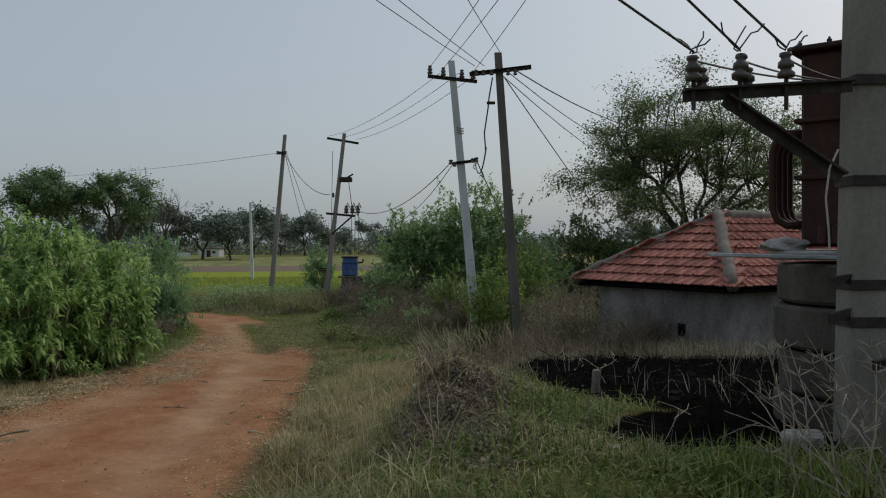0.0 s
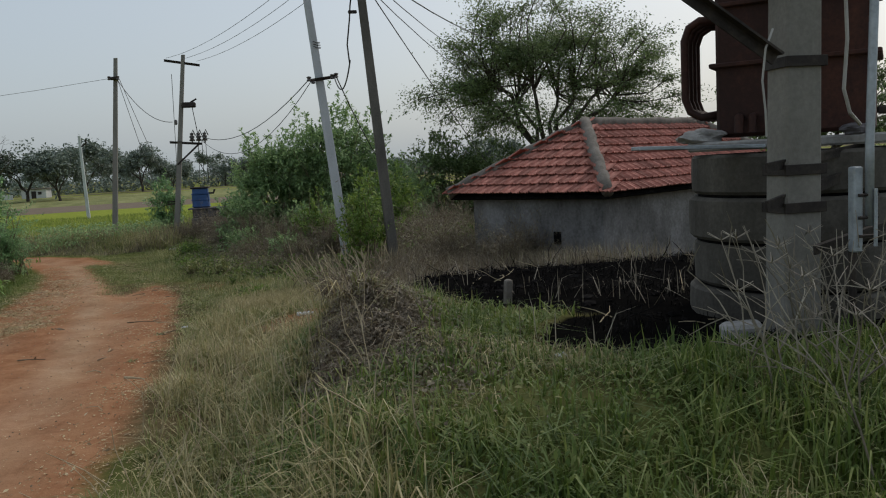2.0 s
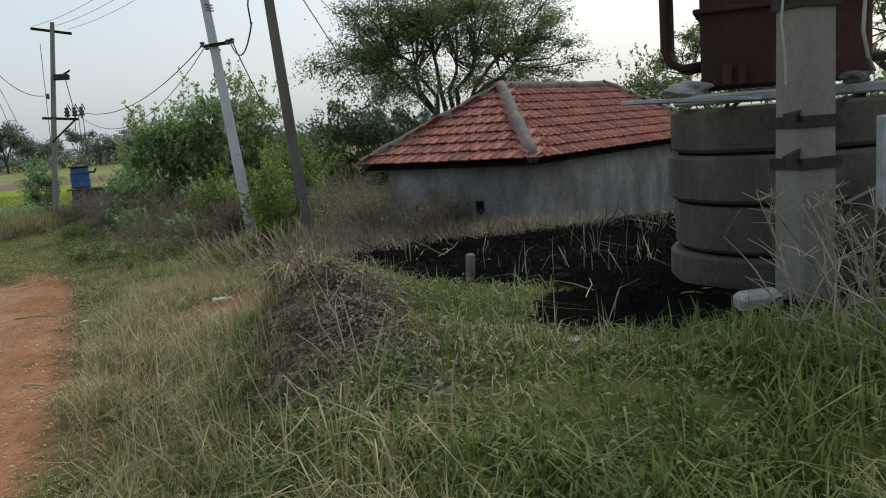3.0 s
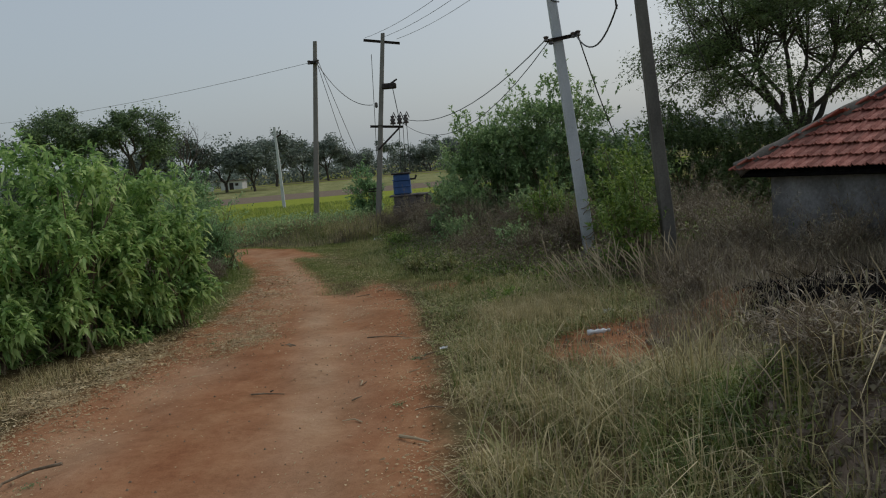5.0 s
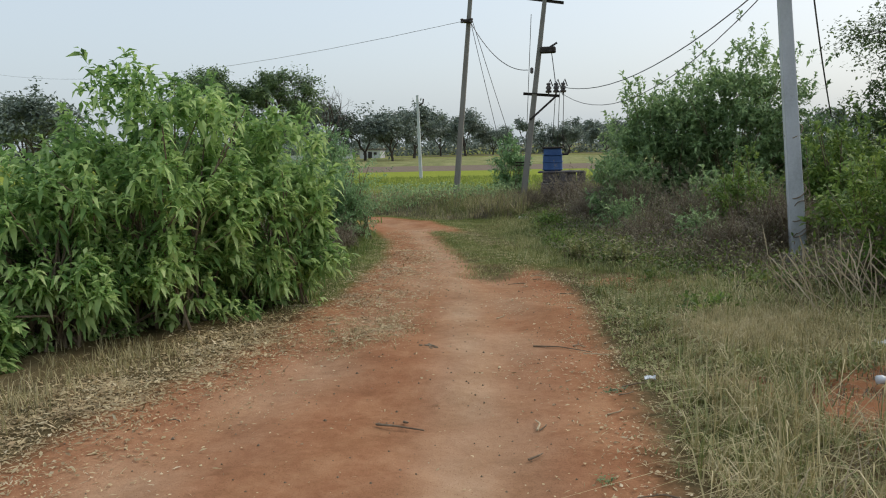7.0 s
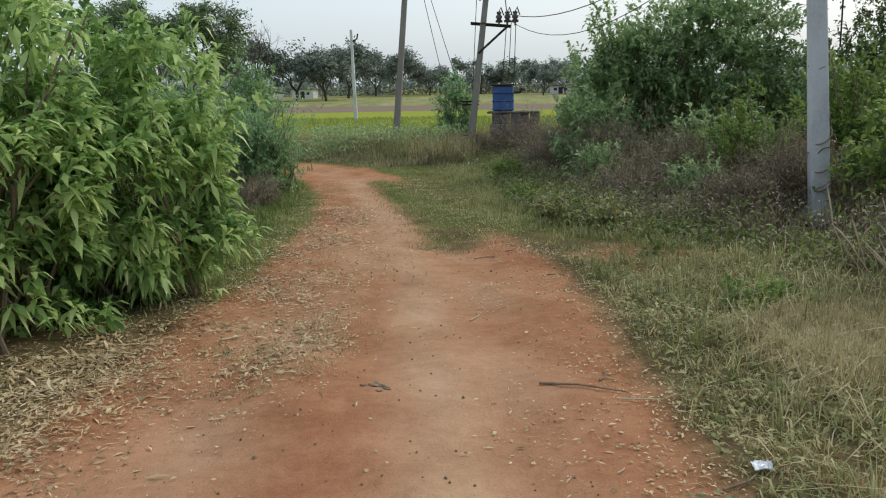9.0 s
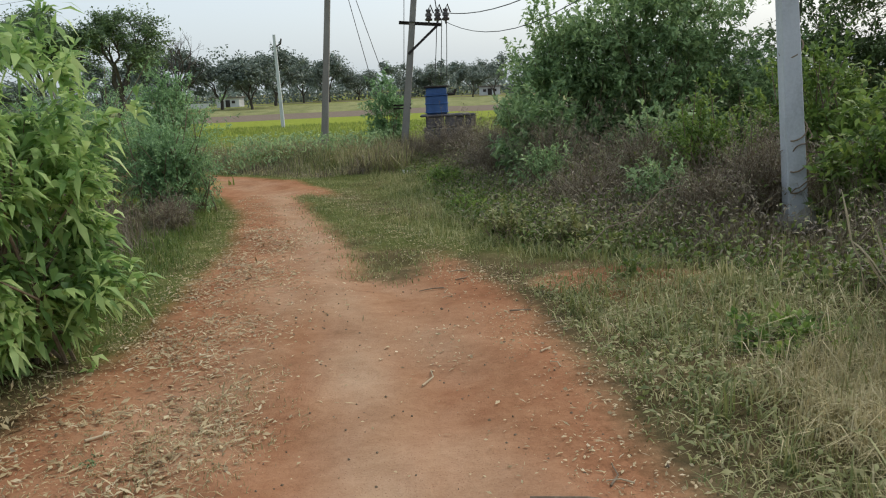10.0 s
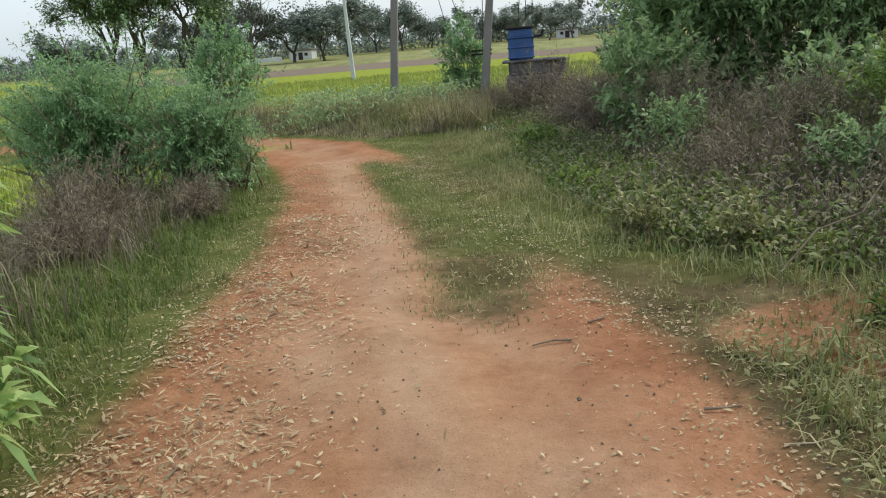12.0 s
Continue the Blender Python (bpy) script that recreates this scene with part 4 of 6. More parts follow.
def hut():
    e = thing("hut", CORNER, "low limewashed hut with hipped red clay tile roof", "house")
    zb = -ZE - 0.75
    i = 0.27           # eave overhang
    t = 0.22
    wall = [("wall", (i, i), (LEN - i, i + t)), ("wall", (i, W - i - t), (LEN - i, W - i)), ("wall", (i, i + t), (i + t, W - i - t)), ("wall", (LEN - i - t, i + t), (LEN - i, W - i - t))]
    for n, (u0, v0), (u1, v1) in wall:
        g = Geo()
        nu = 14 if u1 - u0 > v1 - v0 else 8
        # a slightly uneven plastered block
        cols = nu + 1
        along = u1 - u0 > v1 - v0
        rows = 6
        vs, fs = [], []
        for side in (0, 1):
            for r in range(rows + 1):
                for c in range(cols):
                    s = c / nu
                    u, v = (u0 + (u1 - u0) * s, (v0, v1)[side]) if along else ((u0, u1)[side], v0 + (v1 - v0) * s)
                    wob = 0.012 * noise.noise(Vector((u * 2.1, v * 2.3, r * 0.7))) if 0 < c < nu else 0
                    p = hut_pt(u + (0 if along else wob), v + (wob if along else 0), zb + (0.06 - zb) * r / rows)
                    vs.append(p)
        k = cols * (rows + 1)
        for r in range(rows):
            for c in range(nu):
                a = r * cols + c
                fs += [(a, a + 1, a + cols + 1, a + cols), (k + a + 1, k + a, k + a + cols, k + a + cols + 1)]
        for c in range(nu):
            a = rows * cols + c
            fs += [(a, a + 1, k + a + 1, k + a)]
        for r in range(rows):
            a, b = r * cols, r * cols + nu
            fs += [(a, a + cols, k + a + cols, k + a), (b + cols, b, k + b, k + b + cols)]
        part(n, g.add(vs, fs), "plaster", e)
    # niches and scars in the gable wall: thin black plates for their shade
    for v, z, w, h in ((1.15, -0.74, 0.15, 0.20), (2.42, -0.80, 0.05, 0.16)):
        g = Geo().box(hut_pt(i - 0.004, v, z), (0.02, 0.02, 0.02))
        g.v, g.f = [], []
        m = Matrix.Translation(hut_pt(i - 0.004, v, z)) @ Matrix.Rotation(TH, 4, "Z")
        g.box((0, 0, 0), (0.012, w, h), m, 0.004)
        part("niche", g, "char_and_shade", e, "black plate for the shade in a hole knocked into the plaster")
    # roof body, black in place of the shade under and between the tiles
    z = 0.0
    A, B, C, D = hut_pt(0, 0, 0), hut_pt(LEN, 0, 0), hut_pt(LEN, W, 0), hut_pt(0, W, 0)
    R0, R1 = hut_pt(HIP, W / 2, RISE), hut_pt(LEN - HIP, W / 2, RISE)
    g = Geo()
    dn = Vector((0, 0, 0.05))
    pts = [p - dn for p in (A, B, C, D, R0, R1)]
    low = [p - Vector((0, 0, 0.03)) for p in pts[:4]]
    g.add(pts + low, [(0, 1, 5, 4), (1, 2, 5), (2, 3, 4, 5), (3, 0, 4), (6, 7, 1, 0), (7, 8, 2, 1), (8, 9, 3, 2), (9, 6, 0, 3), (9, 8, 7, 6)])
    roof = part("roof", g, "char_and_shade", e, "hipped timber roof coloured black as the shade under clay tiles")
    # eave beam, black too for the shade below the overhang
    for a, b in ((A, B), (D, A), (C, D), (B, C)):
        part("eave_beam", Geo().tube([a + Vector((0, 0, -0.09)), b + Vector((0, 0, -0.09))], 0.022, 8), "char_and_shade", e)
    # tiles: one shape, many places
    tw, tl = 0.185, 0.30
    tg = Geo()
    sect = [(-tw / 2, 0.004), (-tw / 2 + 0.022, 0.036), (-tw / 2 + 0.05, 0.004), (0.0, 0.014), (tw / 2 - 0.045, 0.004), (tw / 2 - 0.02, 0.024), (tw / 2, 0.004)]
    n = len(sect)
    th = 0.013
    for yy, lift in ((-0.03, 0.052), (tl, 0.0)):
        tg.v += [(x, yy, z + lift) for x, z in sect] + [(x, yy, z + lift - th) for x, z in sect]
    for k in range(n - 1):
        tg.f += [(k, k + 1, 2 * n + k + 1, 2 * n + k), (n + k + 1, n + k, 3 * n + k, 3 * n + k + 1), (k + 1, k, n + k, n + k + 1)]
    tg.f += [(0, 2 * n, 3 * n, n), (n - 1, 2 * n - 1, 4 * n - 1, 3 * n - 1)]
    tile = tg.mesh("tile", "tile")
    rng = random.Random(8)
    rest = Geo()

    def cover(o, along, up, width, shrink_l, shrink_r, height, single_tiles):
        """Rows of tiles on a slope whose sides lean in by shrink per metre of slope."""
        nrm = along.cross(up).normalized()
        rows = int(height / 0.25) + 1
        for r in range(rows):
            s = r * 0.25 - 0.07
            left, right = s * shrink_l, width - s * shrink_r
            off = (r % 2) * tw * 0.5
            x = left + off * 0.4
            while x < right - 0.04:
                p = o + along * (x + tw / 2) + up * s + nrm * (0.012 + rng.uniform(-0.004, 0.006))
                rot = Matrix((along, up, nrm)).transposed().to_4x4()
                m = Matrix.Translation(p) @ rot @ Euler((rng.uniform(-0.02, 0.02), rng.uniform(-0.05, 0.05), rng.uniform(-0.05, 0.05))).to_matrix().to_4x4()
                if single_tiles:
                    ob = new("tile", tile)
                    ob.parent = roof
                    ob.matrix_basis = m
                else:
                    rest.add([m @ Vector(q) for q in tg.v], tg.f)
                x += tw + 0.004
    sl = math.hypot(W / 2, RISE)
    upf = (HV * (W / 2) + Vector((0, 0, RISE))).normalized()
    cover(A, HU, upf, LEN, HIP / sl, HIP / sl, sl, True)
    sg = math.hypot(HIP, RISE)
    upl = (HU * HIP + Vector((0, 0, RISE))).normalized()
    cover(D, -HV, upl, W, (W / 2) / sg, (W / 2) / sg, sg, True)
    upb = (-HV * (W / 2) + Vector((0, 0, RISE))).normalized()
    cover(C, -HU, upb, LEN, HIP / sl, HIP / sl, sl, False)
    upr = (-HU * HIP + Vector((0, 0, RISE))).normalized()
    cover(B, HV, upr, W, (W / 2) / sg, (W / 2) / sg, sg, False)
    ob = new("back_slope", rest.mesh("back_slope", "tile_joined"))
    ob.parent = roof
    tagged(ob, kind="stuff")
    # cemented ridge and hips: lumpy rolls
    rng = random.Random(2)
    for a, b in ((A, R0), (D, R0), (R0, R1), (B, R1), (C, R1)):
        k = 14
        pts = [a.lerp(b, q / k) + Vector((rng.uniform(-0.012, 0.012), rng.uniform(-0.012, 0.012), 0.030 + rng.uniform(-0.012, 0.012))) for q in range(k + 1)]
        if a is not R0:
            pts[0] = pts[0] + (a - b).normalized() * 0.06
        part("ridge_roll", Geo().tube(pts, [0.10 + rng.uniform(-0.014, 0.016) for _ in pts], 9), "cement", e, "grey cement roll over the hip", True)
    part("finial_lump", Geo().lump(R1 + Vector((0, 0, 0.06)), (0.13, 0.10, 0.07), rng, 2), "cement", e)
    return e


hut()


# ---- blue transformer beyond the bend ----
def blue_unit():
    x, y = -3.41, 30.1
    z0 = 0.42
    e = thing("blue_transformer", (x, y, z0), "small blue enamelled transformer on a dark stone plinth among weeds", "transformer")
    part("tank", Geo().box((0, 0, 0.25), (0.56, 0.46, 0.48), bevel=0.04), "blue", e)
    part("lid", Geo().box((0, 0, 0.70), (0.62, 0.52, 0.05), bevel=0.015), "iron", e, "dark lid")
    part("head", Geo().box((0, 0, 0.585), (0.52, 0.42, 0.20), bevel=0.03), "blue", e)
    for z in (0.49, 0.06, 0.28):
        part("rib", Geo().box((0, 0, z), (0.60, 0.50, 0.03), bevel=0.008), "blue", e)
    part("side_pipe", Geo().tube([(0.28, -0.15, 0.5), (0.45, -0.15, 0.5), (0.5, -0.15, 0.62)], 0.035, 8), "iron", e)
    zg = land1(x, y) - 0.1
    p = thing("stone_plinth", (x + 0.3, y, zg), "dark dry-laid stone plinth half hidden by weeds", "plinth")
    rng = random.Random(17)
    h = z0 - zg
    rows = 4
    for r in range(rows):
        for k in range(5):
            part("stone", Geo().box((-0.52 + k * 0.25 + 0.06 * (r % 2), rng.uniform(-0.03, 0.03), h * (r + 0.5) / rows), (0.252, 0.7, h / rows + 0.01), pose(0, 0, 0, rng.uniform(-2, 2), rng.uniform(-2, 2), rng.uniform(-3, 3)), 0.03), "slate", p)
    part("cap", Geo().box((-0.1, 0, h - 0.02), (1.25, 0.8, 0.05), bevel=0.015), "slate", p)


blue_unit()


# ---- plants: generators ----
def unit(v):
    return v / np.maximum(np.linalg.norm(v, axis=1, keepdims=True), 1e-9)


def leaves_mesh(name, pts, dirs, length, width, mat, rng, droop=0.5):
    """One folded pointed leaf at each point, along dirs, bending down towards its tip."""
    n = len(pts)
    d = unit(dirs)
    side = unit(np.cross(d, rng.normal(0, 1, (n, 3)) * 0.35 + np.array([0, 0, 1.0])))
    ln = (length * rng.uniform(0.6, 1.25, n))[:, None]
    w = (width * rng.uniform(0.7, 1.2, n))[:, None]
    down = np.array([0, 0, -1.0])
    mid = pts + d * ln * 0.45 + down * ln * droop * 0.12
    tip = pts + d * ln * 0.9 + down * ln * droop * 0.55
    up = np.cross(side, d)
    v = np.stack([pts, mid - side * w / 2 + up * w * 0.2, mid + side * w / 2 + up * w * 0.2, tip], 1).reshape(-1, 3)
    k = np.arange(n)[:, None] * 4
    t = np.concatenate([k + [0, 1, 2], k + [1, 3, 2]], 1).reshape(-1, 3)
    return tri_mesh(name, v, t, mat)


def blades_mesh(name, xy, height, width, mat, rng, lean=0.35, z=None, base=-0.01):
    """Grass: a bent tapering blade at each place on the ground."""
    n = len(xy)
    z = land(xy[:, 0], xy[:, 1]) + base if z is None else z
    p = np.column_stack([xy, z])
    a = rng.uniform(0, 2 * np.pi, n)
    h = np.asarray(height) * rng.uniform(0.45, 1.25, n)
    out = np.abs(rng.normal(0, lean, n)) * h
    d = np.stack([np.cos(a), np.sin(a), 0 * a], 1)
    s = np.stack([-np.sin(a), np.cos(a), 0 * a], 1) * (np.asarray(width) * rng.uniform(0.6, 1.3, n))[:, None] / 2
    upz = np.array([0, 0, 1.0])
    mid = p + d * (out * 0.35)[:, None] + upz * (h * 0.6)[:, None]
    tip = p + d * out[:, None] + upz * (np.sqrt(np.maximum(h ** 2 - (out * 0.8) ** 2, (0.35 * h) ** 2)))[:, None]
    v = np.stack([p - s, p + s, mid - s * 0.75, mid + s * 0.75, tip], 1).reshape(-1, 3)
    k = np.arange(n)[:, None] * 5
    t = np.concatenate([k + [0, 1, 3], k + [0, 3, 2], k + [2, 3, 4]], 1).reshape(-1, 3)
    return tri_mesh(name, v, t, mat)


def scatter(n, box, density, rng):
    x = rng.uniform(box[0], box[1], n)
    y = rng.uniform(box[2], box[3], n)
    keep = rng.uniform(0, 1, n) < density(x, y)
    return np.column_stack([x[keep], y[keep]])


def tufted(xy, k, spread, rng):
    """k blades round each place."""
    return np.repeat(xy, k, 0) + rng.normal(0, spread, (len(xy) * k, 2))


def limb(g, p, d, length, r, depth, rng, tips, spread=0.75, up=0.25, splits=(2, 3), shrink=0.72, gnarl=0.16, low=1):
    """A limb that bends and forks; notes where its twigs end."""
    pts, radii = [Vector(p)], [r]
    d = Vector(d).normalized()
    n = 4
    for i in range(n):
        d = (d + Vector((rng.gauss(0, gnarl), rng.gauss(0, gnarl), rng.gauss(0, gnarl) + up * 0.12))).normalized()
        pts.append(pts[-1] + d * length / n)
        radii.append(r * (1 - 0.38 * (i + 1) / n))
        if depth <= low:
            tips.append((tuple(pts[-1]), tuple(d)))
    g.tube(pts, radii, 6 if r > 0.03 else 4, cap=False)
    if depth <= 0:
        return
    for k in range(rng.randint(*splits)):
        nd = (d + Vector((rng.gauss(0, spread), rng.gauss(0, spread), rng.gauss(0, spread * 0.7) + up))).normalized()
        limb(g, pts[-1] if k < 2 else pts[-2], nd, length * shrink * rng.uniform(0.8, 1.15), radii[-1] * 0.78, depth - 1, rng, tips, spread, up, splits, shrink, gnarl, low)


def tree(name, at, limbs, depth, length, r, leaf, count, cloud, size, label, seed, spread=0.7, up=0.25, category="tree", group="", shrink=0.74, droop=0.3, splits=(2, 3), gnarl=0.16, squash=1.0, low=1):
    rng, nr = random.Random(seed), np.random.default_rng(seed)
    z = land1(at[0], at[1])
    e = thing(name, (at[0], at[1], z), label, category, group)
    g, tips = Geo(), []
    for d, off in limbs:
        limb(g, (off[0], off[1], -0.15), d, length * rng.uniform(0.9, 1.1), r, depth, rng, tips, spread, up, splits, shrink, gnarl, low)
    part("trunk", g, "bark", e, smooth=True)
    if count:
        tp = np.array([t[0] for t in tips])
        td = np.array([t[1] for t in tips])
        pick = nr.integers(0, len(tp), count)
        pos = tp[pick] + nr.normal(0, cloud, (count, 3)) * np.array([1, 1, 0.7 * squash])
        dirs = td[pick] * 0.5 + nr.normal(0, 0.7, (count, 3))
        ok = pos[:, 2] > 0.15
        part("crown", leaves_mesh("crown", pos[ok], dirs[ok], size, size * 0.5, leaf, nr, droop), leaf, e)
    return e


def shrub(at, radii, shoots, per, length, width, leaf, label, seed, stems=14, droop=0.9, name="shrub", category="shrub", group="", fill=0.5, rise=0.5, wild=0.10, frond=1.1, ring_=0.6, gap=0.0):
    """A shrub: arching stems, and shoots of radiating leaves that fill an uneven crown."""
    nr = np.random.default_rng(seed)
    zg = land1(at[0], at[1])
    e = thing(name, (at[0], at[1], zg), label, category, group)
    c = np.array([0, 0, at[2] - zg])
    rad = np.array(radii)
    u = unit(nr.normal(0, 1, (shoots, 3)))
    q = nr.uniform(fill, 1.0, shoots) ** 0.6
    bump = 1 + 0.20 * np.sin(u[:, 0] * 5 + seed) * np.cos(u[:, 1] * 6 + seed * 2) + 0.14 * np.sin(u[:, 2] * 9 + u[:, 0] * 7 + seed)
    pos = c + u * rad * (q * bump * (1 + np.maximum(nr.normal(0, wild, shoots), -0.1) * (u[:, 2] > 0.1)))[:, None]
    clump = np.sin(pos[:, 0] * 7.3 + seed) * np.sin(pos[:, 1] * 6.1 + 2 * seed) + np.sin(pos[:, 2] * 8.7 + 1.3 * pos[:, 0] + seed) * 0.8
    ok = (pos[:, 2] > 0.06) & ((clump > -0.25) | (nr.uniform(0, 1, shoots) > gap))
    pos, u = pos[ok], u[ok]
    axis = unit(u * np.array([1, 1, 0.6]) + np.array([0, 0, rise]) + nr.normal(0, 0.25, u.shape))
    n = len(pos)
    k = nr.uniform(0, 1, (n, per, 1))
    ring = nr.normal(0, 1, (n, per, 3))
    dirs = axis[:, None, :] * (0.15 + 0.9 * k) + ring * ring_
    base = pos[:, None, :] - axis[:, None, :] * (1 - k) * length * frond
    part("foliage", leaves_mesh("foliage", base.reshape(-1, 3), dirs.reshape(-1, 3), length, width, leaf, nr, droop), leaf, e)
    g = Geo()
    rng = random.Random(seed)
    sel = nr.permutation(n)[:stems * 5]
    for j, s in enumerate(sel):
        root = Vector((rng.gauss(0, 0.22) * radii[0], rng.gauss(0, 0.22) * radii[1], -0.08))
        end = Vector(pos[s])
        mid = root.lerp(end, 0.5) + Vector((0, 0, 0.14 * radii[2])) + Vector((rng.gauss(0, 0.06), rng.gauss(0, 0.06), 0))
        g.tube([root, root.lerp(mid, 0.55), mid, mid.lerp(end, 0.6), end], [q * min(1.0, radii[0] / 0.9) * (0.55 if leaf == "weed_brown" else 1.0) for q in (0.016, 0.014, 0.011, 0.008, 0.004)], 5, cap=False)
    part("branchwork", g, "wood", e)
    return e


# ---- the leafy shrubs beside the track ----
LS = "tall leafy green shrub with long drooping leaves beside the track"
for i, (at, rad, n) in enumerate((((-6.15, 12.35, 0.70), (1.0, 1.2, 1.42), 1900), ((-6.55, 11.3, 0.30), (0.85, 0.85, 1.02), 1350), ((-5.55, 13.4, 0.50), (0.78, 0.9, 1.15), 1500),
                                  ((-6.75, 10.45, -0.15), (0.5, 0.4, 0.5), 420), ((-7.0, 12.6, 0.05), (0.65, 1.0, 0.75), 600), ((-6.5, 14.2, 0.1), (0.62, 0.6, 0.7), 600))):
    shrub(at, rad, int(n * 1.1), 13, 0.165, 0.045, "leaf_bush", LS, 20 + i, stems=16, group="trackside shrubs", droop=0.75, rise=0.9, fill=0.45, wild=0.08, gap=0.93)
rg = np.random.default_rng(77)
# ---- grey-green thorn shrubs on the field side ----
for i, (at, rad, n) in enumerate((((-8.7, 21.2, 0.38), (1.35, 1.1, 1.05), 1150), ((-7.15, 20.9, 0.15), (0.95, 0.9, 0.85), 760), ((-9.9, 22.3, 0.2), (0.9, 0.9, 0.7), 360))):
    shrub(at, rad, n, 34, 0.075, 0.02, "leaf_prosopis", "feathery grey-green thorn shrub by the bend", 40 + i, stems=14, droop=0.2, group="thorn shrubs", rise=0.0, fill=0.2, wild=0.3, frond=7.5, ring_=1.0)
# ---- scrub behind the poles ----
for i, (at, rad, n, lf, nm) in enumerate((
        ((-0.7, 24.0, 1.0), (1.35, 1.2, 1.65), 2900, "leaf_dark", "dense dark green bush rising behind dry weeds"),
        ((0.9, 24.2, 1.35), (1.5, 1.4, 1.9), 3600, "leaf_dark", "dense dark green bush rising behind dry weeds"),
        ((2.6, 24.5, 0.5), (1.2, 1.3, 1.25), 1700, "leaf_dark", "dense dark green bush rising behind dry weeds"),
        ((4.6, 25.5, 0.8), (1.6, 1.4, 1.75), 2300, "leaf_acacia", "dark green bush at the foot of a tree"),
        ((6.8, 25.5, 0.6), (1.8, 1.4, 1.6), 2000, "leaf_acacia", "dark green bush at the foot of a tree"),
        ((-1.5, 22.6, 0.15), (0.8, 0.9, 0.95), 900, "leaf_dark", "dark green bush in withered weeds"),
        ((0.2, 20.5, -0.1), (0.9, 0.9, 0.8), 900, "leaf_dark", "low green bush in withered weeds"),
        ((1.9, 19.8, 0.45), (0.95, 0.9, 1.05), 800, "leaf_yellow", "bright yellow-green bush behind a pole"),
        ((0.25, 19.0, 0.3), (0.6, 0.5, 0.75), 520, "leaf_yellow", "bright yellow-green sapling in withered weeds"),
        ((0.82, 14.2, 0.40), (0.48, 0.45, 0.95), 620, "leaf_yellow", "bright yellow-green bush between two poles"),
        ((1.35, 17.2, 0.2), (0.65, 0.6, 0.75), 380, "leaf_yellow", "bright yellow-green bush between two poles"),
        ((11.9, 20.5, 0.9), (1.7, 1.6, 1.9), 2000, "leaf_acacia", "pale green bush at the far end of the hut"),
        ((9.6, 15.6, 0.3), (1.0, 1.0, 1.1), 1100, "leaf_yellow", "green bush growing against the hut"),
        ((8.2, 9.6, 0.5), (1.5, 1.4, 1.4), 1500, "leaf_acacia", "pale green bush behind the transformer"),
        ((-2.35, 17.3, -0.36), (0.30, 0.28, 0.26), 90, "grass_mixed", "small green bush at the foot of the scrub"),
        ((-1.75, 16.75, -0.34), (0.28, 0.26, 0.24), 80, "grass_mixed", "small green bush at the foot of the scrub"),
        ((-1.45, 15.2, -0.38), (0.14, 0.14, 0.15), 30, "grass_green", "small thorny green sapling on bare earth"),
        ((-2.7, 19.6, -0.45), (0.35, 0.4, 0.25), 150, "leaf_yellow", "low yellow-green weed clump by the scrub"),
        ((-1.6, 20.8, -0.1), (0.45, 0.5, 0.45), 240, "leaf_dark", "green bush in withered weeds"),
        ((-0.5, 18.2, -0.1), (0.4, 0.4, 0.45), 220, "leaf_dark", "green bush in withered weeds"),
        ((-3.1, 23.2, -0.45), (0.35, 0.4, 0.25), 150, "leaf_yellow", "low yellow-green weed clump by the scrub"),
        ((-1.0, 13.3, -0.3), (0.45, 0.4, 0.10), 130, "leaf_yellow", "low green weed clump on the verge"),
        ((-4.85, 32.2, 0.3), (0.65, 0.6, 1.3), 700, "leaf_prosopis", "grey-green bush behind a leaning pole"),
        ((-12.2, 35.0, 0.55), (1.15, 1.1, 1.55), 1500, "leaf_prosopis", "round grey-green thorn tree at the edge of the paddy"))):
    shrub(at, rad, n, 11, 0.15 if rad[0] > 0.6 else 0.095, 0.055 if rad[0] > 0.6 else 0.032, lf, nm, 60 + i, stems=10, droop=0.4, group="scrub bushes", fill=0.25, wild=0.13, gap=0.85, rise=0.8, frond=1.5)

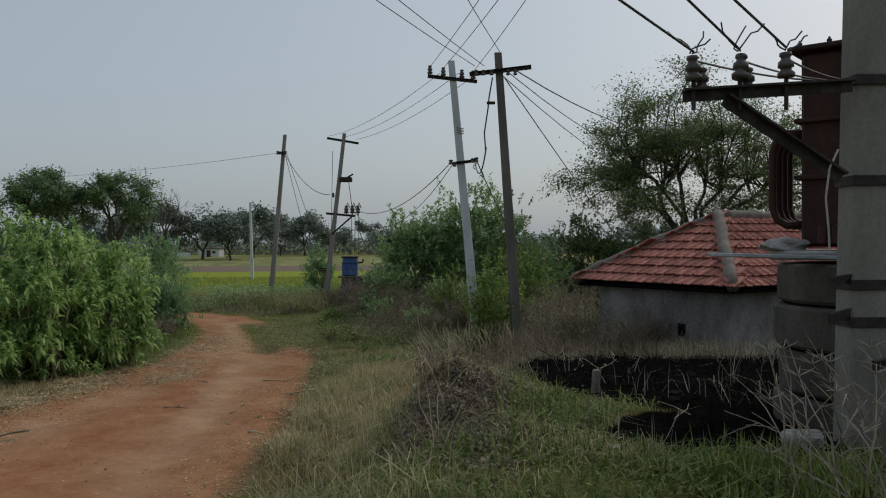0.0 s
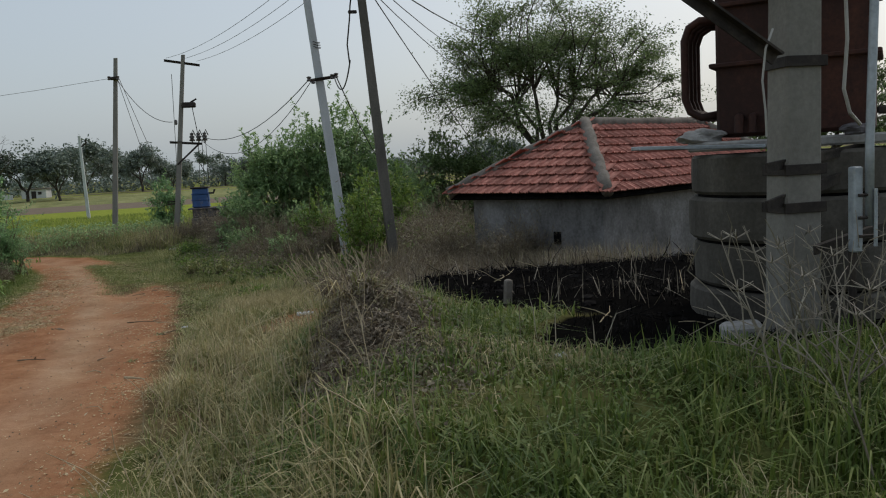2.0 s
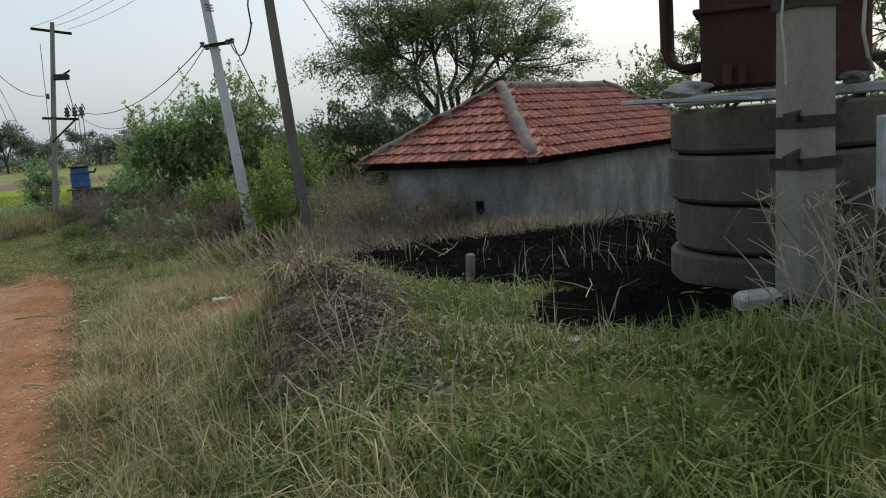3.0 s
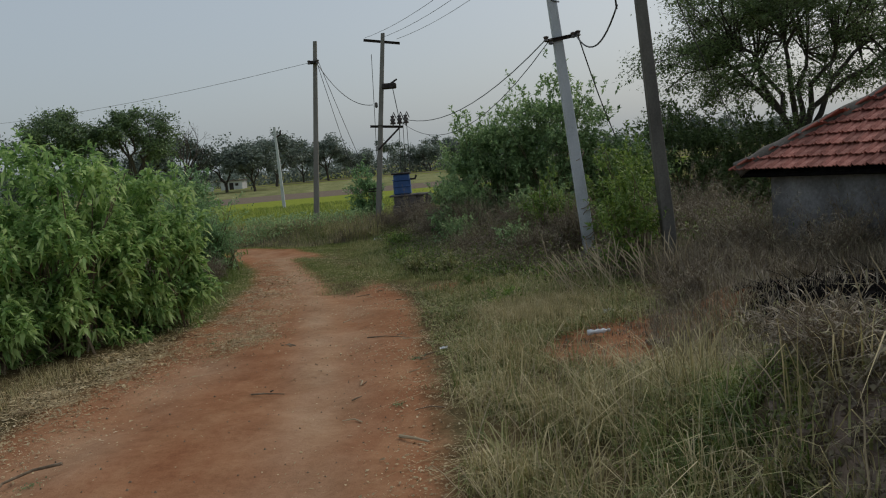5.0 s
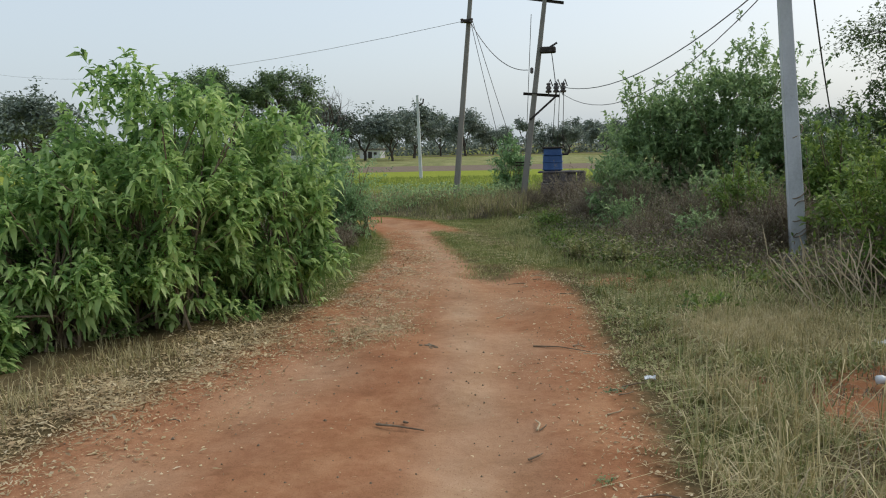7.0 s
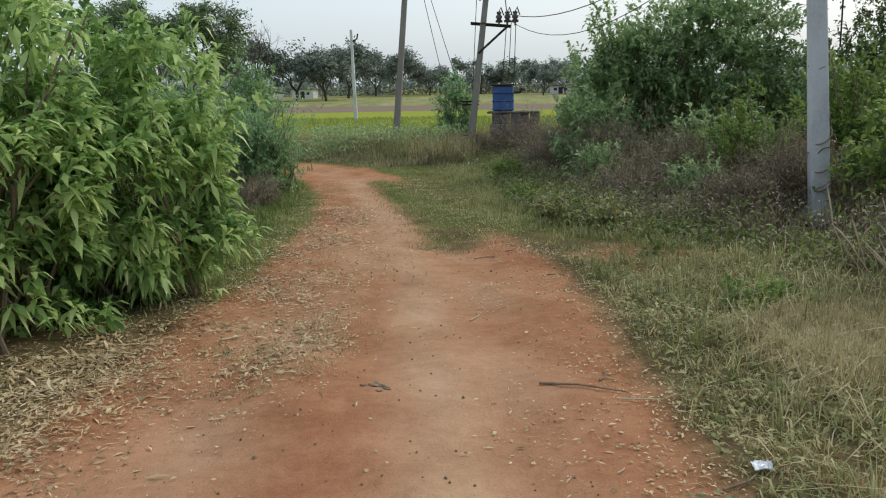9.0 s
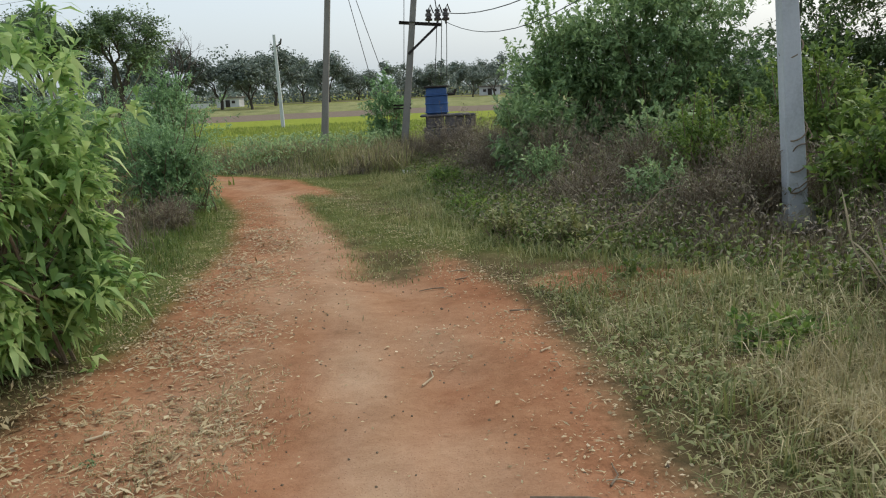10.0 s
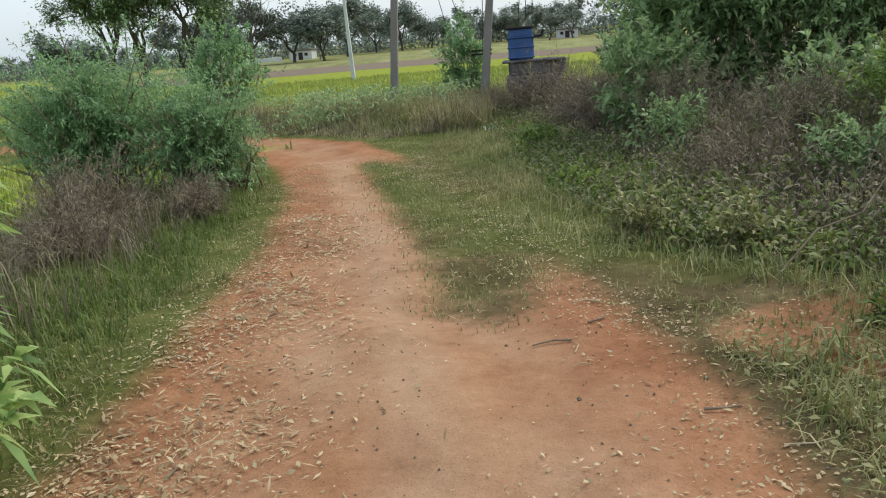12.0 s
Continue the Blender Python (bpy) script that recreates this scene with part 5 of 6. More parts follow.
# ---- withered brown shrubs ----
for i, (at, rad, n) in enumerate((((-2.9, 28.5, -0.2), (1.1, 0.8, 0.72), 950), ((-2.1, 26.0, -0.15), (1.0, 1.0, 0.65), 800), ((-3.95, 29.2, -0.35), (0.6, 0.5, 0.45), 420), ((-1.3, 21.6, 0.0), (0.8, 0.7, 0.7), 700), ((0.6, 18.0, 0.0), (0.8, 0.7, 0.65), 620), ((-0.4, 20.0, 0.0), (0.8, 0.8, 0.7), 700), ((-2.0, 24.0, -0.1), (0.7, 0.7, 0.6), 560), ((1.6, 16.0, 0.0), (0.7, 0.6, 0.6), 520), ((2.4, 17.0, 0.1), (0.8, 0.7, 0.7), 560),
                                  ((-0.3, 17.4, -0.2), (0.6, 0.55, 0.5), 420), ((-1.2, 18.9, -0.25), (0.7, 0.6, 0.5), 460), ((2.05, 13.4, 0.12), (0.75, 0.65, 0.62), 620), ((2.75, 12.6, 0.05), (0.6, 0.55, 0.5), 420), ((1.5, 12.4, -0.05), (0.45, 0.4, 0.36), 260),
                                  ((0.0, 6.2, 0.72), (0.3, 0.45, 0.18), 170), ((0.12, 6.7, 0.6), (0.35, 0.4, 0.2), 200), ((0.9, 11.6, -0.1), (0.5, 0.4, 0.3), 300), ((3.4, 13.2, 0.1), (0.8, 0.6, 0.55), 520), ((-6.95, 17.5, -0.28), (0.55, 0.8, 0.42), 420), ((-7.6, 18.8, -0.2), (0.7, 0.7, 0.5), 460), ((-6.6, 19.2, -0.35), (0.4, 0.5, 0.35), 260), ((3.0, 18.5, 0.1), (1.0, 0.9, 0.7), 600))):
    shrub(at, rad, n, 22, 0.10, 0.008, "weed_brown", "withered brown twiggy shrub among dry weeds", 160 + i, stems=22, droop=0.4, group="withered shrubs", fill=0.2, wild=0.25, frond=3.5, rise=0.7, ring_=0.8)

# ---- trees ----
def clump_tree(name, at, height, radii, centre, fork, trunk_r, clumps, clump_r, per, size, leaf, label, seed, category="tree", group="", mains=6, twigs=7, flat=0.45, thin=0.45, lean=0.0, bark="bark"):
    """A tree: trunk, main limbs, a branch to each of many leafy sprays, and gaps of sky between them."""
    rng, nr = random.Random(seed), np.random.default_rng(seed)
    e = thing(name, (at[0], at[1], land1(at[0], at[1])), label, category, group)
    u = unit(nr.normal(0, 1, (clumps * 4, 3)) * [1, 1, 0.8] + [0, 0, 0.25])
    u = u[u[:, 2] > -0.22][:clumps]
    q = nr.uniform(0.25, 1.0, len(u)) ** 0.5
    wob = 1 + 0.16 * np.sin(u[:, 0] * 5 + seed) * np.cos(u[:, 1] * 4 + u[:, 2] * 6 + seed)
    spots = np.array([lean, 0, centre]) + u * np.array(radii) * (q * wob)[:, None]
    spots[:, 2] = np.minimum(spots[:, 2], height)
    g = Geo()
    top = Vector((lean * 0.3, 0, fork))
    g.tube([(0, 0, -0.2), (rng.gauss(0, 0.04), 0, fork * 0.4), (lean * 0.2 + rng.gauss(0, 0.05), 0, fork * 0.75), top], [trunk_r * 1.25, trunk_r * 1.05, trunk_r, trunk_r * 0.9], 9, cap=False)
    turn = np.arctan2(spots[:, 1], spots[:, 0] - lean * 0.3)
    owner = np.floor((turn + np.pi + rng.uniform(0, 1)) / (2 * np.pi) * mains).astype(int) % mains
    leaves, aims = [], []
    for m_ in range(mains):
        mine = spots[owner == m_]
        if not len(mine):
            continue
        goal = Vector(mine.mean(0)) * 0.82 + top * 0.18
        line = [top.lerp(goal, t) + Vector((rng.gauss(0, 0.05), rng.gauss(0, 0.05), rng.gauss(0, 0.04) + 0.12 * math.sin(t * 3.1))) * (goal - top).length * (0.9 if 0 < t < 1 else 0) for t in (0, 0.25, 0.5, 0.75, 1)]
        g.tube(line, [trunk_r * f for f in (0.62, 0.54, 0.45, 0.36, 0.26)], 7, cap=False)
        for spot in mine:
            end = Vector(spot)
            k = min((0, 1, 2, 3, 4), key=lambda i: (line[i] - end).length + (0.5 if i == 0 else 0))
            root = line[max(k - 1, 0)].lerp(line[k], rng.uniform(0.3, 1.0))
            span = (end - root).length
            mid = root.lerp(end, 0.5) + Vector((rng.gauss(0, 0.1), rng.gauss(0, 0.1), rng.gauss(0.05, 0.08))) * span
            g.tube([root, root.lerp(mid, 0.6), mid, mid.lerp(end, 0.55), end], [trunk_r * f for f in (0.22, 0.18, 0.14, 0.10, 0.06)], 5, cap=False)
            r_ = clump_r * rng.uniform(0.65, 1.3)
            for j in range(twigs):
                out = Vector((rng.gauss(0, 1), rng.gauss(0, 1), rng.gauss(0.15, 0.6))).normalized() * r_ * rng.uniform(0.6, 1.25)
                out.z *= flat + 0.2
                a0 = mid.lerp(end, rng.uniform(0.3, 1.0))
                tip = end + out
                g.tube([a0, a0.lerp(tip, 0.5) + Vector((0, 0, 0.06 * r_)), tip], [trunk_r * 0.05, trunk_r * 0.035, trunk_r * 0.02], 3, cap=False)
                n_ = max(3, int(per / twigs * rng.uniform(0.5, 1.5)))
                t_ = nr.uniform(0.15, 1.1, (n_, 1))
                a1, t1 = np.array(a0), np.array(tip)
                leaves.append(a1 + (t1 - a1) * t_ + nr.normal(0, r_ * thin * 0.36, (n_, 3)) * [1, 1, flat])
                aims.append(np.repeat((t1 - a1)[None, :] / max(np.linalg.norm(t1 - a1), 1e-6), n_, 0))
    part("trunk", g, bark, e, smooth=True)
    pos, aim = np.concatenate(leaves), np.concatenate(aims)
    part("crown", leaves_mesh("crown", pos, aim * 0.5 + nr.normal(0, 0.7, pos.shape) * [1, 1, 0.6], size, size * 0.45, leaf, nr, 0.3), leaf, e)
    return e


clump_tree("acacia_tree", (8.05, 26.3), 8.4, (4.45, 3.6, 4.0), 3.9, 1.7, 0.15, 150, 0.72, 430, 0.12, "leaf_acacia", "spreading thin-leaved acacia tree with open crown", 9, mains=8, twigs=9, flat=0.5, thin=0.75, lean=0.1)
clump_tree("acacia_tree", (15.5, 22.5), 5.6, (2.6, 2.4, 2.6), 2.7, 1.3, 0.13, 46, 0.5, 380, 0.13, "leaf_acacia", "thin-leaved acacia tree beyond the hut", 12, mains=5)
clump_tree("acacia_tree", (18.2, 18.4), 7.0, (3.2, 3.0, 3.3), 3.4, 1.5, 0.14, 70, 0.6, 340, 0.13, "leaf_acacia", "thin-leaved acacia tree standing beyond the transformer", 14, mains=6)
for i, (x, y, h, w_, n_, lab) in enumerate(((-37.9, 77, 10.4, 4.2, 46, "big dark spreading tree in the fields"), (-30.8, 76, 9.6, 3.5, 34, "dark leaning tree in the fields"), (-34.2, 75, 8.8, 2.4, 17, "dark open tree in the fields"))):
    clump_tree("field_tree", (x, y), h, (w_, w_, h * 0.40), h * 0.58, h * 0.24, 0.26, n_, 1.0, 300, 0.36, "leaf_tree", lab, 130 + i, group="field trees", mains=5, flat=0.75, thin=0.8, lean=(0.2, 0.8, -0.4)[i])
tree("bare_tree", (-34.2, 100), [((0.05, 0, 1.0), (0, 0)), ((-0.12, 0, 1.0), (0, 0))], 5, 3.9, 0.26, "leaf_hazed", 0, 0.3, 0.3, "bare leafless tree standing in the fields", 31, spread=0.42, up=0.35, shrink=0.66)
rt = random.Random(71)
FAR = [(-42, 120, 7.2), (-36.5, 124, 7.4), (-31.5, 121, 6.2), (-50, 118, 6.0), (-33, 142, 8.2), (-29, 172, 7.8), (-35, 176, 6.5), (-24, 178, 5.6), (-8.2, 182, 6.0), (-14, 186, 4.6), (-1, 152, 4.3), (3, 158, 5.0), (-65, 88, 8.0), (-72, 95, 7.4), (-79, 99, 7.0), (-33.5, 62, 3.6)]
FAR += [(x + rt.uniform(-3, 3), rt.uniform(185, 230), rt.choice((3.2, 4.0, 5.0, 7.5)) * rt.uniform(0.85, 1.15)) for x in range(-190, 70, 6)]
FAR += [(x + rt.uniform(-4, 4), rt.uniform(230, 290), rt.choice((4.5, 6.0, 9.0)) * rt.uniform(0.85, 1.15)) for x in range(-260, 120, 9)]
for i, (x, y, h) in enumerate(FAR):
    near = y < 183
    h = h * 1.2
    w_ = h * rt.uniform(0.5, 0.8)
    clump_tree("distant_tree", (x, y), h, (w_, w_, h * rt.uniform(0.36, 0.48)), h * rt.uniform(0.46, 0.56), h * 0.16, h * 0.024, 20 if near else 11, h * 0.16, 230 if near else 130, h * (0.075 if near else 0.105), "leaf_hazed",
               "haze-painted distant tree along the field edge", 200 + i, group="distant trees", mains=4, twigs=4, flat=0.8, thin=0.9, lean=h * rt.uniform(-0.12, 0.12))


# ---- far fields: bunds, walls ----
for i, (y, x0, x1) in enumerate(((96, -60, 8), (105, -64, 10), (114, -66, 10), (124, -70, 12), (136, -74, 14))):
    g = Geo()
    n = 40
    vs, fs = [], []
    for k in range(n + 1):
        x = x0 + (x1 - x0) * k / n
        yy = y + 0.5 * math.sin(x * 0.11 + i)
        z = land1(x, yy)
        h = 0.24 + 0.10 * noise.noise(Vector((x * 0.3, i, 0)))
        vs += [(x, yy - 0.9, z - 0.05), (x, yy - 0.25, z + h), (x, yy + 0.25, z + h), (x, yy + 0.9, z - 0.05)]
    for k in range(n):
        a = 4 * k
        fs += [(a + j, a + 4 + j, a + 5 + j, a + 1 + j) for j in range(3)]
    single("field_bund", g.add(vs, fs), "bund", "low grassy bund between paddy terraces", "bund", "field bunds", smooth=True)


def far_house(x, y, w, d, h, label):
    z = land1(x, y) - 0.05
    e = thing("far_house", (x, y, z), label, "house")
    part("wall", Geo().box((0, 0, h / 2), (w, d, h), bevel=0.04), "far_plaster", e)
    part("roof", Geo().box((0, 0, h + 0.1), (w + 0.7, d + 0.7, 0.2), bevel=0.05), "cement", e)
    for k in range(2):
        part("window", Geo().box((-w * 0.25 + k * w * 0.5, -d / 2 - 0.02, h * 0.58), (0.6, 0.08, 0.5), bevel=0.01), "iron", e)
    part("door", Geo().box((0, -d / 2 - 0.02, h * 0.4), (0.8, 0.08, h * 0.8), bevel=0.01), "iron", e)


far_house(-46, 162, 4.2, 3.5, 1.7, "pale limewashed house far across the fields")
far_house(2.5, 172, 4.0, 3.5, 1.6, "pale limewashed house far across the fields")
single("boundary_wall", Geo().box((-56, 160, land1(-56, 160) + 0.4), (13, 0.3, 0.9), bevel=0.03), "far_plaster", "long pale boundary wall far across the fields", "wall")

# ---- heap of broken brick by the bend ----
heap = thing("rubble_heap", (-10.2, 26.2, land1(-10.2, 26.2)), "heap of orange broken brick behind thorn shrubs", "rubble")
rr = random.Random(44)
for k in range(46):
    a, q = rr.uniform(0, 6.28), rr.uniform(0, 1) ** 0.6
    hh = 0.85 * (1 - q)
    part("lump", Geo().lump((1.0 * q * math.cos(a), 0.7 * q * math.sin(a), hh + 0.05), (rr.uniform(0.10, 0.22), rr.uniform(0.10, 0.2), rr.uniform(0.07, 0.14)), rr, 1, 0.3), "rubble", heap)


# ---- grass and weeds ----
def verge_right(x, y):
    """Tall dry grass between the track and the bank."""
    r = strip(x, y, ROAD)
    a = smooth01((-r - 0.05) / 0.35) * (1 - smooth01((x - np.where(y < 8, -0.35, 0.2)) / 0.5)) * (x > -4) * (y < 15.0)
    patch = 1.0 - ((x - 0.25) / 1.25) ** 2 - ((y - 10.3) / 0.95) ** 2
    md = smooth01(1.6 - np.hypot((x - 0.1) / 0.45, (y - 5.6) / 1.1))
    a = a * (1 - 0.72 * smooth01((y - 10.6) / 1.2))
    return a * (1 - smooth01(patch * 2)) * (1 - np.where(x < -0.25, 0.3, 0.75) * md) * (0.12 + 0.88 * smooth01(0.35 + 1.5 * wave(x, y, 2.3, 7)))


def stuff(name, me, label, category):
    return tagged(new(name, me), label, category, kind="stuff")


p0 = scatter(8500, (-2.6, 0.8, 2.2, 15), verge_right, rg)
hgt = rg.choice([0.6, 1.0, 1.5], len(p0), p=[0.45, 0.35, 0.2]) * np.where((p0[:, 1] > 6.2) & (p0[:, 1] < 10.2), 0.25, 0.17) * (0.6 + 0.6 * smooth01((p0[:, 0] + 1.8) / 0.9))
stuff("dry_grass", blades_mesh("dry_grass", tufted(p0, 10, 0.03, rg), np.repeat(hgt, 10), 0.0065, "grass_dry", rg, 1.3), "tall straw-coloured dry grass along the track edge", "grass")
p0 = scatter(11000, (-2.4, 0.9, 1.0, 15), verge_right, rg)
stuff("half_dry_grass", blades_mesh("half_dry_grass", tufted(p0, 8, 0.04, rg), np.repeat(0.13 * rg.choice([0.6, 1.0, 1.6], len(p0)), 8), 0.010, "grass_mixed", rg, 1.1), "short half-dry grass on the verge", "grass")


def bank_green(x, y):
    b = burnt(x, y)
    bare = 1.0 - ((x - 0.3) / 0.35) ** 2 - ((y - 3.6) / 0.7) ** 2
    mound_ = np.hypot((x - 0.05) / 0.42, (y - 5.5) / 0.9)
    return smooth01((x + 0.85) / 0.5) * smooth01(-b * 3 + 0.6) * smooth01((mound_ - 0.7) * 2) * (1 - 0.45 * smooth01(bare * 2)) * (1 - smooth01((y - 7.3) / 0.8)) * (0.4 + 0.6 * smooth01(0.55 + 1.5 * wave(x, y, 2.3, 2)))


p0 = scatter(15000, (-1.0, 3.6, 0.9, 8.2), bank_green, rg)
stuff("green_grass", blades_mesh("green_grass", tufted(p0, 9, 0.03, rg), np.repeat(0.095 * rg.choice([0.5, 1.0, 1.7], len(p0), p=[0.45, 0.4, 0.15]), 9), 0.0095, "grass_green", rg, 1.3), "lush green grass on the raised bank", "grass")
p0 = scatter(9000, (-1.0, 3.4, 0.9, 8.0), lambda x, y: (0.15 + bank_green(x, y)) * (burnt(x, y) < -0.1) * smooth01(0.25 + 1.6 * wave(x, y, 2.6, 9)), rg)
stuff("bank_straw", blades_mesh("bank_straw", tufted(p0, 6, 0.06, rg), 0.12, 0.005, "grass_dry", rg, 1.3), "dry straw blades among green grass on the bank", "grass")
p0 = scatter(2600, (0.9, 3.6, 1.8, 4.6), lambda x, y: smooth01((x - 0.9) / 1.0) * smooth01(-burnt(x, y) * 3 + 0.4), rg)
stuff("tall_green_grass", blades_mesh("tall_green_grass", tufted(p0, 9, 0.035, rg), np.repeat(rg.uniform(0.10, 0.26, len(p0)) * (1 - 0.25 * smooth01((p0[:, 1] - 3.2) / 0.8)), 9), 0.010, "grass_green", rg, 1.2), "long green grass at the foot of the transformer", "grass")
# dry weeds between the dark pole and the hut
p0 = scatter(3400, (0.7, 4.2, 11.0, 16), lambda x, y: smooth01((x - 0.7) / 0.5) * (burnt(x, y) < -0.05) * (0.3 + 0.7 * smooth01(0.5 + wave(x, y, 1.9, 3))), rg)
hq = 0.22 + 0.45 * smooth01((p0[:, 1] - 11.0) / 2.5)
stuff("brown_weeds", blades_mesh("brown_weeds", tufted(p0, 10, 0.12, rg), np.repeat(hq * 0.8, 10), 0.0055, "weed_brown", rg, 1.1), "dry brown weeds between the pole and the hut", "weed")
# dead creeper over the mound
p0 = scatter(7000, (-1.2, 0.7, 3.8, 6.8), lambda x, y: smooth01(1.3 - np.hypot((x - 0.10) / 0.46, (y - 5.4) / 1.15)), rg)
stuff("dead_creeper", blades_mesh("dead_creeper", tufted(p0, 4, 0.06, rg), 0.085, 0.0055, "weed_brown", rg, 1.7), "brown dead creeper covering the earth mound", "weed")

HX, HY = HEDGE[:, 0], HEDGE[:, 1]


def hedge_in(x, y):
    """How far a place lies behind the scrub's foot, metres."""
    return x - np.interp(y, HY, HX)


def scrub(x, y):
    return smooth01((hedge_in(x, y) + 0.15) / 0.6) * (y > 14.2) * (np.hypot((x - 0.45) / 0.5, (y - 16.8) / 0.9) > 1) * (0.35 + 0.65 * smooth01(0.5 + 1.2 * wave(x, y, 0.9, 3)))


p0 = scatter(17000, (-5.6, 3.2, 14.2, 31), scrub, rg)
hd = hedge_in(p0[:, 0], p0[:, 1])
hs = 0.16 + 0.62 * smooth01(hd / 2.8) * (0.7 + 0.5 * smooth01(0.5 + wave(p0[:, 0], p0[:, 1], 0.7, 9)))
stuff("withered_weeds", blades_mesh("withered_weeds", tufted(p0, 9, 0.10, rg), np.repeat(hs, 9), 0.007, "weed_brown", rg, 0.6), "tangle of withered brown weeds under the poles", "weed")
n = 60000
pick = rg.integers(0, len(p0), n)
pos = np.column_stack([p0[pick] + rg.normal(0, 0.12, (n, 2)), np.zeros(n)])
pos[:, 2] = land(pos[:, 0], pos[:, 1]) + hs[pick] * rg.uniform(0.15, 1.05, n)
stuff("withered_leaves", leaves_mesh("withered_leaves", pos, rg.normal(0, 1, (n, 3)) + [0, 0, 0.5], 0.07, 0.022, "weed_brown", rg, 0.4), "small shrivelled leaves on withered weeds", "weed")
n = 58000
w = smooth01(1.2 - hd / 1.2) + 0.22
pick = rg.choice(len(p0), n, p=w / w.sum())
pos = np.column_stack([p0[pick] + rg.normal(0, 0.15, (n, 2)), np.zeros(n)])
pos[:, 2] = land(pos[:, 0], pos[:, 1]) + hs[pick] * rg.uniform(0.05, 0.9, n)
stuff("green_weeds", leaves_mesh("green_weeds", pos, rg.normal(0, 1, (n, 3)) + [0, 0, 0.4], 0.095, 0.032, "grass_green", rg, 0.4), "small green weeds at the foot of the scrub", "weed")
p0 = scatter(9000, (-6.5, 1.2, 13.2, 31), lambda x, y: smooth01(1 - np.abs(hedge_in(x, y) + 0.25) / 0.8) * (strip(x, y, ROAD) < 0.1), rg)
stuff("verge_grass", blades_mesh("verge_grass", tufted(p0, 8, 0.07, rg), 0.17, 0.008, "grass_mixed", rg, 0.9), "half-dry grass at the foot of the scrub", "grass")


def lawn(x, y):
    """Short grass on the strip between the ruts and along both sides past the shrubs."""
    r = strip(x, y, ROAD)
    med = smooth01((strip(x, y, MEDIAN) + 0.2) / 0.35)
    left = smooth01((-r + 0.05) / 0.4) * (x < np.interp(y, ROAD[:, 1], ROAD[:, 0])) * (y > 12.5) * smooth01((x + 9.5) / 2)
    right = smooth01((-r + 0.1) / 0.4) * (hedge_in(x, y) < 0.3) * (x > np.interp(y, ROAD[:, 1], ROAD[:, 0])) * (y > 15.2)
    past = (y > 25.5) * smooth01((-r) / 0.3) * (x < -3.5)
    return np.clip(np.maximum.reduce([med * 0.55, left * 0.8, right * 0.6, past * 0.8]), 0, 1) * (0.4 + 0.6 * smooth01(0.5 + wave(x, y, 2.1, 6)))


p0 = scatter(46000, (-11, -1.0, 12.5, 33), lawn, rg)
stuff("short_grass", blades_mesh("short_grass", tufted(p0, 6, 0.06, rg), 0.055, 0.008, "grass_mixed", rg, 1.0), "short grass between and beside the wheel ruts", "grass")
p0 = scatter(9000, (-8.5, -4.8, 13.8, 25), lambda x, y: smooth01((-strip(x, y, ROAD) - 0.2) / 0.6) * (x < np.interp(y, ROAD[:, 1], ROAD[:, 0])), rg)
stuff("left_verge_grass", blades_mesh("left_verge_grass", tufted(p0, 7, 0.06, rg), 0.13, 0.009, "grass_green", rg, 0.9), "green verge grass on the field side", "grass")
p0 = scatter(700, (-9.2, -5.9, 15.0, 20.5), lambda x, y: smooth01((-strip(x, y, ROAD) - 0.7) / 0.6), rg)
stuff("brown_seed_weeds", blades_mesh("brown_seed_weeds", tufted(p0, 7, 0.10, rg), 0.36, 0.010, "weed_brown", rg, 0.6), "brown seeding weeds beside the thorn shrub", "weed")
for nm, mat_, seed_, lab in (("bend_weeds", "grass_mixed", 2, "tall weeds and grass along the outside of the bend"), ("bend_straw", "grass_dry", 8, "dry straw stalks along the outside of the bend"), ("bend_dead_weeds", "weed_brown", 5, "dead brown weeds along the outside of the bend")):
    p0 = scatter(16000, (-12, -4.0, 27.0, 33.0), lambda x, y: smooth01((-strip(x, y, ROAD) - 0.2) / 0.5) * (0.08 + 0.7 * smooth01(0.3 + 1.6 * wave(x, y, 1.3, seed_))), rg)
    stuff(nm, blades_mesh(nm, tufted(p0, 4, 0.07, rg), np.repeat((0.06 + 0.36 * smooth01((-strip(p0[:, 0], p0[:, 1], ROAD) - 0.3) / 2.2)) * rg.choice([0.4, 0.9, 1.7], len(p0)), 4), 0.015, mat_, rg, 0.8), lab, "grass")
p0 = scatter(420, (-9, -4.6, 29.0, 32.5), lambda x, y: 0.8 + 0 * x, rg)
n = len(p0) * 10
pick = np.repeat(np.arange(len(p0)), 10)
pos = np.column_stack([p0[pick] + rg.normal(0, 0.06, (n, 2)), rg.uniform(0, 0.85, n)])
pos[:, 2] += land(pos[:, 0], pos[:, 1])
stuff("broad_weeds", leaves_mesh("broad_weeds", pos, rg.normal(0, 1, (n, 3)), 0.14, 0.06, "leaf_dark", rg, 0.4), "broad-leaved weeds at the edge of the paddy", "weed")


def paddy(x, y):
    return smooth01((-(x + 7.6)) / 1.2) * ((y < 26.5) | (y > 34)) + (y > 34.5) * (x > -8)


p0 = scatter(52000, (-34, 0, 3, 62), lambda x, y: np.clip(paddy(x, y), 0, 1) * (1.0 - 0.5 * (y > 40)), rg)
stuff("paddy", blades_mesh("paddy", tufted(p0, 3, 0.10, rg), 0.20, 0.03, "crop", rg, 0.4), "bright green young paddy in flat fields", "crop")

